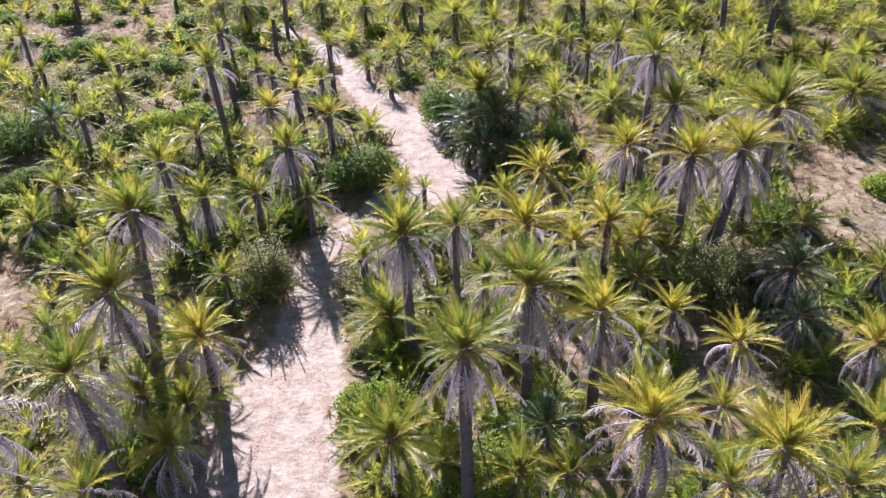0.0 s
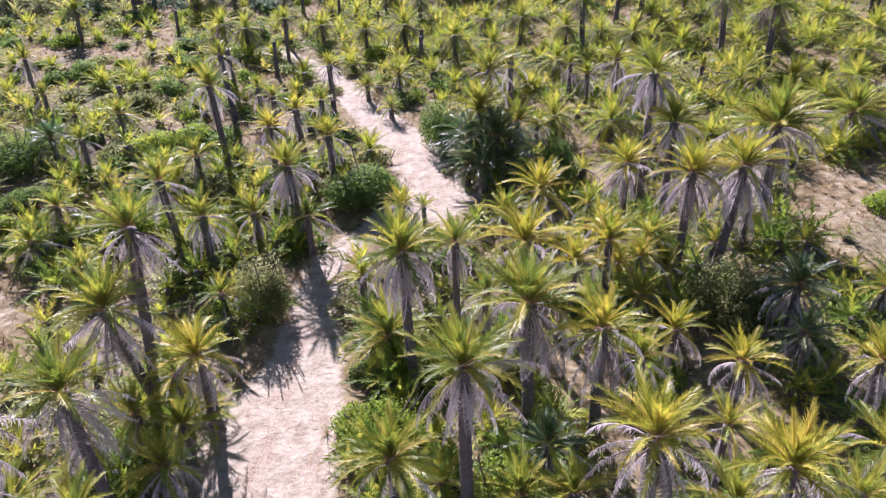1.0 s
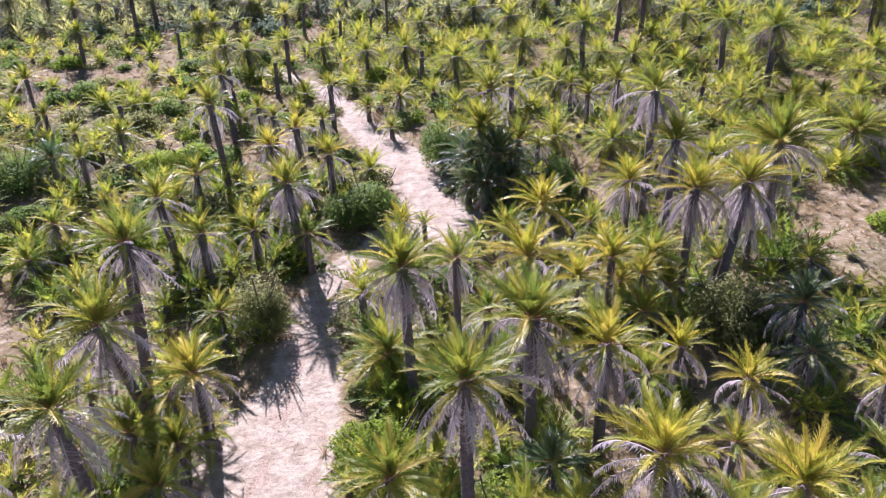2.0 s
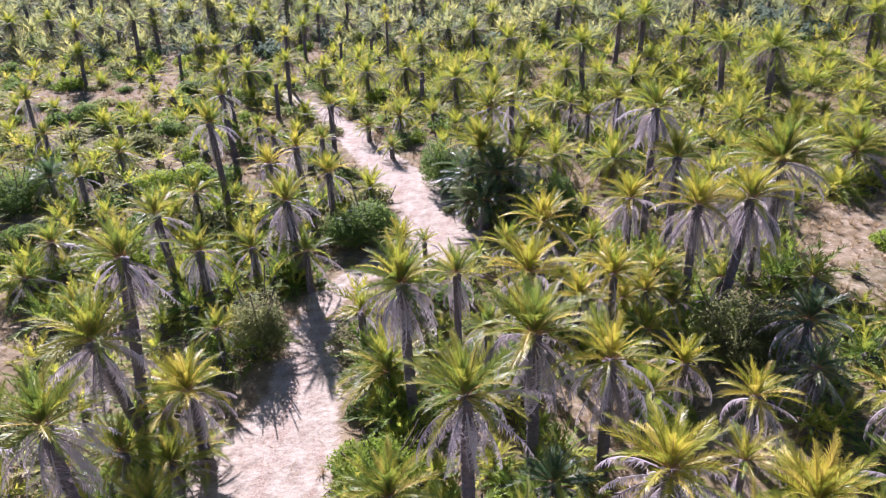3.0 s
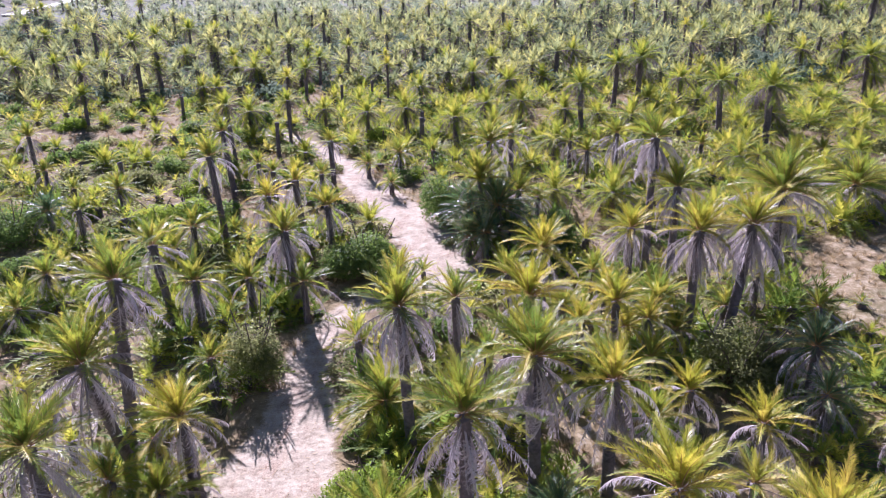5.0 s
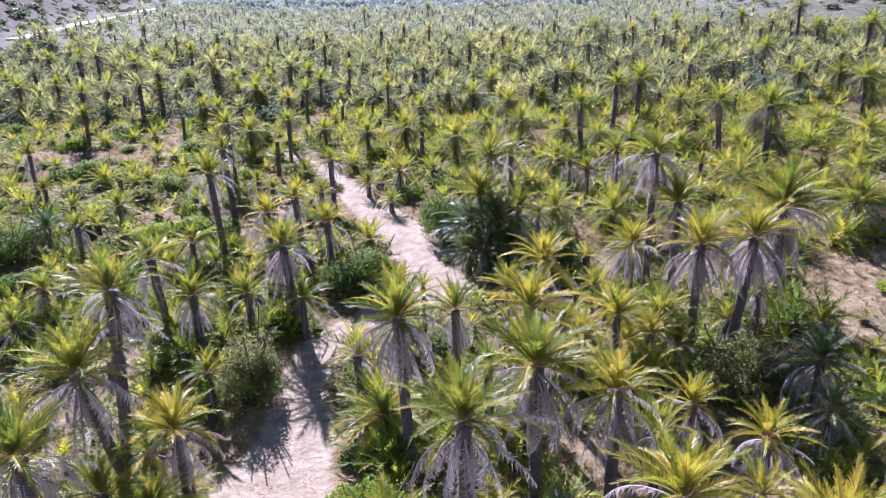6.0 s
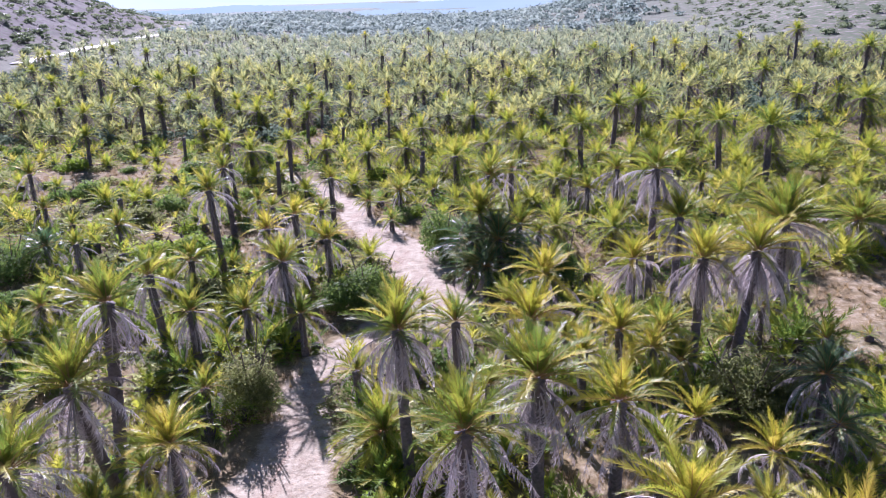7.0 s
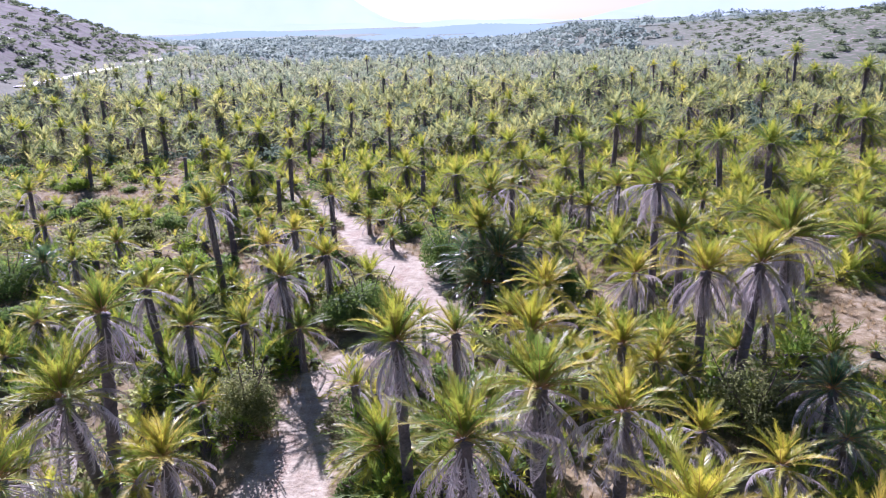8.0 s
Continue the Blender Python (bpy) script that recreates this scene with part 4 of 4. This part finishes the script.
shrub(-2.64, 23.00, 2.24, 1.95, 2.88, 5700, 0.075, MAT_BRIGHT, "leafy light green bush at the trail edge", 50)
shrub(9.43, 26.45, 1.53, 1.38, 1.75, 4180, 0.075, MAT_BRIGHT, "small green bush on sand between palms", 51)
shrub(-23.03, 91.54, 2.60, 2.20, 2.80, 2400, 0.16, MAT_SHRUB, "rounded dark green bush among far palms", 60)
shrub(-29.82, 88.29, 2.60, 2.00, 2.00, 2200, 0.16, MAT_SHRUB, "dark green bush among low palms", 61)
shrub(-62.38, 116.60, 3.00, 2.40, 3.00, 2200, 0.18, MAT_SHRUB, "dark green bush beside dry clearing", 62)
shrub(-46.92, 92.29, 2.20, 1.80, 1.60, 2200, 0.14, MAT_BRIGHT, "bright green bush on dry ground", 63)
shrub(-37.59, 77.72, 2.20, 1.80, 1.80, 2200, 0.14, MAT_SHRUB, "green bush behind a dead palm trunk", 64)
shrub(-28.31, 66.46, 2.60, 2.00, 2.00, 2400, 0.13, MAT_OLIVE, "grey-olive bush among low palms", 65)
shrub(-27.10, 71.18, 2.00, 1.80, 1.80, 2000, 0.13, MAT_SHRUB, "green bush among low palms", 66)
shrub(-27.87, 79.70, 2.40, 2.00, 1.60, 2200, 0.14, MAT_SHRUB, "spreading green bush among low palms", 67)
shrub(-13.20, 117.14, 1.80, 1.60, 1.60, 1400, 0.16, MAT_BRIGHT, "yellow-green bush among far palms", 68)
shrub(-13.18, 19.66, 1.50, 1.40, 1.70, 3600, 0.075, MAT_SHRUB, "dark green shrub in the shade of palms", 70)
shrub(-3.88, 23.56, 1.30, 1.20, 1.40, 3200, 0.07, MAT_BRIGHT, "leafy light green bush at the trail edge", 72)
shrub(-3.75, 26.93, 1.20, 1.10, 1.10, 2600, 0.07, MAT_SHRUB, "small dark green bush at the trail edge", 73)
shrub(28.33, 42.22, 1.60, 1.40, 1.20, 1800, 0.11, MAT_BRIGHT, "low green bush on bare sand", 74)
shrub(-29.11, 42.80, 1.80, 1.40, 1.40, 2000, 0.12, MAT_BRIGHT, "green bush among low palms", 75)
shrub(0.51, 50.43, 1.00, 0.80, 0.50, 800, 0.09, MAT_OLIVE, "small dry bush at the trail edge", 76)

# ---- bushes of the open ground, built once for each look and copied ----
BUSHES = []
for k, (mat, look_) in enumerate(((MAT_BRIGHT, "low bright yellow-green bush on dry ground"), (MAT_SHRUB, "rounded dark green bush among low palms"), (MAT_OLIVE, "grey-olive bush with dry twigs among palms"),
                                  (MAT_BRIGHT, "spreading fresh green bush beside low palms"), (MAT_SHRUB, "dense green bush on dry grass"), (MAT_OLIVE, "feathery olive bush on dry ground"))):
    bush = new("shrub")
    for limb in limbs_arrays(1.0, 0.9, 0.7, 3, 820 + k):
        new("branch", limb.mesh("branch", [MAT_WOOD])).parent = bush
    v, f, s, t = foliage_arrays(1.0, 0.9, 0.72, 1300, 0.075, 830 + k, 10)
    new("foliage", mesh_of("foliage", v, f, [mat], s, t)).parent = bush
    BUSHES.append(tagged(bush, look_, "shrub", "shrubs of the grove"))

# ---- scattered cover ----
rng = np.random.default_rng(21)


def free(x, y, room):
    return all((x - a) ** 2 + (y - b) ** 2 > (room * c) ** 2 for a, b, c in TAKEN)


def grid_points(y0, y1, step, margin):
    pts = []
    y = y0
    while y < y1:
        half = 0.66 * y + margin
        for x in np.arange(-half, half, step):
            pts.append((x + rng.uniform(-0.48, 0.48) * step, y + rng.uniform(-0.48, 0.48) * step))
        y += step
    return pts


# bushes on the open ground
for x, y in grid_points(38, 112, 4.6, 4):
    if bare(x, y) > 0.25 or not free(x, y, 0.9) or rng.random() < (0.12 if x < -2 else 0.75):
        continue
    size = rng.uniform(1.0, 1.9) + 0.7 * rng.random() ** 3
    copy_thing(BUSHES[rng.integers(6)], pose(x, y, gz(x, y) - 0.05, 0, 0, rng.uniform(0, 360)) @ Matrix.Diagonal((size, size * rng.uniform(0.75, 1.1), size * rng.uniform(0.8, 1.1), 1)))
    TAKEN.append((x, y, size))

# more of the grove's palms between those placed one by one; past the first ninety they are joined
grove_rows = []
placed = 0
for x, y in grid_points(48, 112, 4.0, 6):
    if bare(x, y) > 0.3 or not free(x, y, 1.2) or rng.random() < (0.30 if x < 0 else 0.08):
        continue
    zone = noise.noise((x * 0.05, y * 0.05, 3.1))
    tall = rng.choice([0.5, 0.7, 1.6, 2.2, 3.2], p=[0.42, 0.28, 0.17, 0.09, 0.04]) + max(0, zone) * 1.2
    if x < 0:
        tall = min(tall, 0.7)
    size = rng.uniform(0.75, 1.1) * (1.05 if x < 0 else 1.2)
    if placed < 110 and y < 90:
        far_palm(x, y, gz(x, y) + tall, rng.uniform(0, 360), size, 6 if abs(tall - 0.7) < 0.05 else None)
        placed += 1
    else:
        grove_rows.append((min(3, int(tall * 1.1)), x, y, gz(x, y), rng.uniform(0, 6.3), size, size * rng.uniform(0.85, 1.15), rng.uniform(0.35, 0.7)))
        TAKEN.append((x, y, 1.2))


def small_palm_arrays(green, leaves, dry, tall, length, wide, seed, thick=0.24):
    """A whole palm as one piece: crown slot 0, dry skirt slot 1, trunk slot 2."""
    live, deadp = crown_arrays(green, dry, length, leaves, wide, seed, dead_leaves=max(2, leaves - 1), span=124)
    pile = Pile()
    v, f, s, t = live.arrays()
    v = v + [0, 0, tall]
    v[:, 2] = np.maximum(v[:, 2], 0.05)
    pile.add(v, f, 0, t)
    if dry:
        v, f, s, t = deadp.arrays()
        v = v + [0, 0, tall]
        v[:, 2] = np.maximum(v[:, 2], 0.03)
        pile.add(v, f, 1, t)
    v, f = trunk_arrays((0, 0, -0.3), (0.1, 0, tall), thick, thick * 0.85, sides=5, pitch=tall, seed=seed)
    pile.add(v, f, 2, 0.5)
    return pile.arrays()


grove_kinds = [small_palm_arrays(32, 14, 14, h, 2.2, 0.05, 400 + k) for k, h in enumerate((0.25, 0.5, 1.0, 1.8))]
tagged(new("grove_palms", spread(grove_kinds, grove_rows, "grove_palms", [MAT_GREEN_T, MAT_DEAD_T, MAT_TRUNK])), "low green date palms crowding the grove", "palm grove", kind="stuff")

# low growth: stemless palms, small shrubs, herbs
low_palm = [small_palm_arrays(18, 14, 4, 0.25 + 0.15 * k, 1.8, 0.055, 600 + k) for k in range(4)] + [small_palm_arrays(18, 7, 3, 0.25 + 0.15 * k, 1.9, 0.08, 620 + k) for k in range(4)]
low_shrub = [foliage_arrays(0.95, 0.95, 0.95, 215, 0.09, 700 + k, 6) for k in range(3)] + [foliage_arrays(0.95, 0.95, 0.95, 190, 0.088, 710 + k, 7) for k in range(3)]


def tuft_arrays(blades, tall, wide, seed):
    r = np.random.default_rng(seed)
    a = r.uniform(0, 2 * math.pi, blades)
    d = np.stack([np.cos(a), np.sin(a)], 1)
    p = d * r.uniform(0, 0.12, blades)[:, None]
    lean = r.uniform(0.1, 0.9, blades)
    h = tall * r.uniform(0.5, 1.1, blades)
    tip = np.column_stack([p + d * (lean * h)[:, None], h * np.sqrt(1 - 0.7 * lean ** 2)])
    side = np.stack([-d[:, 1], d[:, 0]], 1) * wide
    v = np.stack([np.column_stack([p - side, np.zeros(blades)]), np.column_stack([p + side, np.zeros(blades)]), tip], 1).reshape(-1, 3)
    return v, np.arange(blades * 3).reshape(-1, 3), np.zeros(blades, int), np.repeat(np.clip(0.5 + r.normal(0, 0.2, blades), 0, 1), 3)


tufts = [tuft_arrays(22, 0.55, 0.016, 800 + k) for k in range(4)]

palms_low, shrubs_dark, shrubs_bright, shrubs_olive, grasses = [], [], [], [], []
for x, y in grid_points(12, 122, 1.5, 5):
    b = float(bare(x, y))
    zone = noise.noise((x * 0.07, y * 0.07, 0.5))
    zone2 = noise.noise((x * 0.13, y * 0.13, 7.7))
    pick = rng.random()
    z = gz(x, y)
    fine_ = 0 if y < 50 else 1
    open_ground = x < -3 and y > 36
    if b < 0.25 and zone > (-0.02 if open_ground else -0.20) and rng.random() < (0.6 if open_ground else 0.86) and free(x, y, 0.35):
        if pick < 0.55 + 0.3 * zone2:
            sc = rng.uniform(0.65, 1.2) * (1.25 if open_ground else 1.0)
            palms_low.append((rng.integers(4) + 4 * fine_, x, y, z, rng.uniform(0, 6.3), sc, sc * rng.uniform(0.7, 1.1), rng.uniform(0.3, 0.8)))
        elif pick < 0.95:
            sc = rng.uniform(0.6, 1.3) + max(0, rng.normal(0, 0.35))
            row = (rng.integers(3) + 3 * fine_, x, y, z, rng.uniform(0, 6.3), sc, sc * rng.uniform(0.6, 1.15), rng.uniform(0.35, 0.7))
            (shrubs_bright if zone2 > 0.38 else shrubs_olive if zone2 < 0.0 else shrubs_dark).append(row)
    if 0.05 < b < 0.8 and pick > 0.3 or b < 0.05 and zone < (0.12 if open_ground else -0.10):
        for _ in range(5):
            grasses.append((rng.integers(4), x + rng.uniform(-0.8, 0.8), y + rng.uniform(-0.8, 0.8), z - 0.02, rng.uniform(0, 6.3), rng.uniform(0.6, 1.5), rng.uniform(0.4, 1.1), rng.uniform(0.25, 0.8)))
# low palms at the palms' feet, toned dark to stand in for shade
for x, y, reach in [row for row in TAKEN if row[1] < 60 and row[2] == 1.5]:
    for _ in range(2):
        px_, py_ = x + rng.uniform(-1.5, 1.5), y + rng.uniform(-1.0, 1.5)
        if bare(px_, py_) < 0.3:
            sc = rng.uniform(0.9, 1.5)
            palms_low.append((rng.integers(4), px_, py_, gz(px_, py_), rng.uniform(0, 6.3), sc, sc, rng.uniform(0.0, 0.35)))
for x, y, reach in [row for row in TAKEN if row[1] > 46 and row[1] < 125]:
    if rng.random() < 0.8 and bare(x, y) < 0.2:
        sc = rng.uniform(1.1, 1.9)
        x, y = x + rng.uniform(-1.2, 1.2), y + rng.uniform(-1.4, 0.6)
        row = (rng.integers(3) + 3, x, y, gz(x, y) - 0.1, rng.uniform(0, 6.3), sc, sc * rng.uniform(0.8, 1.2), rng.uniform(0.3, 0.65))
        (shrubs_dark if rng.random() < 0.7 else shrubs_olive).append(row)
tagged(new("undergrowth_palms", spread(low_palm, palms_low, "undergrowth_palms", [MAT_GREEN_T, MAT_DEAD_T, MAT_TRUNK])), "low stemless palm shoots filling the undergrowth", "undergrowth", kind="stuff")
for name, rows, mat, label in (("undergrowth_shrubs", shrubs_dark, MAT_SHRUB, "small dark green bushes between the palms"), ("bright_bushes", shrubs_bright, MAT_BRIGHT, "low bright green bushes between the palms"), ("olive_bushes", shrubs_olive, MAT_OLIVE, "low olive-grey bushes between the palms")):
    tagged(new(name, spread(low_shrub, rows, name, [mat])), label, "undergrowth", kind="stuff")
tagged(new("dry_grass", spread(tufts, grasses, "dry_grass", [MAT_GRASS])), "tufts of dry straw-coloured grass on sand", "grass", kind="stuff")


# dry leaflets and twigs lying about on the sand
rows = []
for x, y in grid_points(15, 62, 0.62, 1):
    b = float(bare(x, y))
    if b > 0.2 and rng.random() < 0.85 - 0.25 * b:
        rows.append((rng.integers(5), x, y, gz(x, y) + 0.012, rng.uniform(0, 6.3), rng.uniform(0.6, 1.6), 1.0, rng.uniform(0.1, 0.8)))
litter = []
for k in range(5):
    r = np.random.default_rng(860 + k)
    pile = Pile()
    for _ in range(7):
        p, a, ln = np.append(r.uniform(-0.3, 0.3, 2), 0.0), r.uniform(0, 6.3), r.uniform(0.06, 0.28)
        d, w = np.array((math.cos(a), math.sin(a), r.uniform(0, 0.12))), r.uniform(0.006, 0.016)
        n = np.array((-d[1], d[0], 0.0)) * w
        pile.add([p - n, p + n, p + d * ln], [(0, 1, 2)], 0, r.uniform(0.2, 0.8))
    litter.append(pile.arrays())
tagged(new("leaf_litter", spread(litter, rows, "leaf_litter", [MAT_GRASS])), "dry palm leaflets and twigs strewn on sand", "litter", kind="stuff")


# ---- the far grove ----
grove_near = [small_palm_arrays(28, 8, 10, h, 2.9, 0.085, 900 + k, thick=0.3) for k, h in enumerate((0.5, 1.0, 1.6, 2.2, 3.4, 4.8))]
grove_far = [small_palm_arrays(22, 5, 0, 1.2 + k, 2.9, 0.13, 950 + k) for k in range(2)] + [foliage_arrays(2.2, 2.2, 2.5, 70, 0.40, 960 + k, 9) for k in range(3)]
rows_near, rows_far, rows_bush = [], [], []
for x, y in grid_points(108, 215, 3.9, 10):
    if rocky(x, y) > 0.25 or abs(x - road_x(y)) < 5 or bare(x, y) > 0.4:
        continue
    zone = noise.noise((x * 0.03, y * 0.03, 9.0))
    if rng.random() < 0.10 - 0.25 * zone:
        continue
    sc = rng.uniform(0.85, 1.4)
    if rng.random() < 0.3 - 0.3 * noise.noise((x * 0.08, y * 0.08, 2.0)):
        rows_bush.append((rng.integers(3), x, y, gz(x, y), rng.uniform(0, 6.3), 2.6 * sc, 2.6 * sc, rng.uniform(0.25, 0.65)))
    else:
        rows_near.append((rng.choice(6, p=[0.26, 0.24, 0.22, 0.16, 0.08, 0.04]), x, y, gz(x, y), rng.uniform(0, 6.3), sc, sc, rng.uniform(0.15, 0.7)))
for x, y in grid_points(215, 380, 5.4, 10):
    if rocky(x, y) > 0.3 or abs(x - road_x(y)) < 7:
        continue
    if scrubby(x, y) > 0.35 and rng.random() < 0.8:
        continue
    sc = rng.uniform(0.8, 1.35)
    rows_far.append((rng.choice(5, p=[0.26, 0.24, 0.18, 0.18, 0.14]), x, y, gz(x, y), rng.uniform(0, 6.3), sc * 1.0, sc, rng.uniform(0.2, 0.75)))
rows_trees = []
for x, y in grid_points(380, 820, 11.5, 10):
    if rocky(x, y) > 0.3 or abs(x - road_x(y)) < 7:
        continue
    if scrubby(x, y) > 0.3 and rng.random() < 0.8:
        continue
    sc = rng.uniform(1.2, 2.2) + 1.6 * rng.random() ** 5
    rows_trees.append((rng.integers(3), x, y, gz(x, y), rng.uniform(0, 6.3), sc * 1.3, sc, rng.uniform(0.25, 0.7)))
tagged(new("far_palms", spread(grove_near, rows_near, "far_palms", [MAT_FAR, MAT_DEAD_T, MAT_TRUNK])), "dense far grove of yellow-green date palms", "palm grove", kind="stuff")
tagged(new("distant_grove", spread(grove_far, rows_far, "distant_grove", [MAT_DISTANT_HAZE, MAT_DEAD_T, MAT_TRUNK])), "distant palm grove filling the valley floor", "palm grove", kind="stuff")
tagged(new("distant_trees", spread(grove_far[2:], rows_trees, "distant_trees", [MAT_HAZED_TREE])), "hazy blue-green trees closing the valley", "trees", kind="stuff")
far_bush = [foliage_arrays(0.9, 0.9, 0.9, 150, 0.13, 720 + k, 8) for k in range(3)]
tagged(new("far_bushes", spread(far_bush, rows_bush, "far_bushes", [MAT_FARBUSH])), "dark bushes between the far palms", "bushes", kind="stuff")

# scrub on the hillsides
rows = []
for _ in range(5000):
    side = rng.random() < 0.5
    y = rng.uniform(150, 560)
    x = road_x(y) - 5 - 130 * rng.random() ** 1.4 if side else rng.uniform(75, 330)
    if rocky(x, y) < 0.15:
        continue
    sc = rng.uniform(0.5, 1.2) + 2.3 * rng.random() ** 4
    rows.append((rng.integers(3), x, y, gz(x, y) - 0.1, rng.uniform(0, 6.3), sc * 1.3, sc * 0.85, rng.uniform(0.15, 0.65)))
hill_bush = [foliage_arrays(1.0, 1.0, 0.9, 46, 0.24, 740 + k, 6) for k in range(3)]
tagged(new("hill_scrub", spread(hill_bush, rows, "hill_scrub", [MAT_SAGE])), "grey-green scrub dotting the stony hillsides", "scrub", kind="stuff")

# the patterns that the copies were made from are no longer needed
for pattern in [row[0] for row in MID] + BUSHES:
    for ob in (*pattern.children, pattern):
        bpy.data.objects.remove(ob)
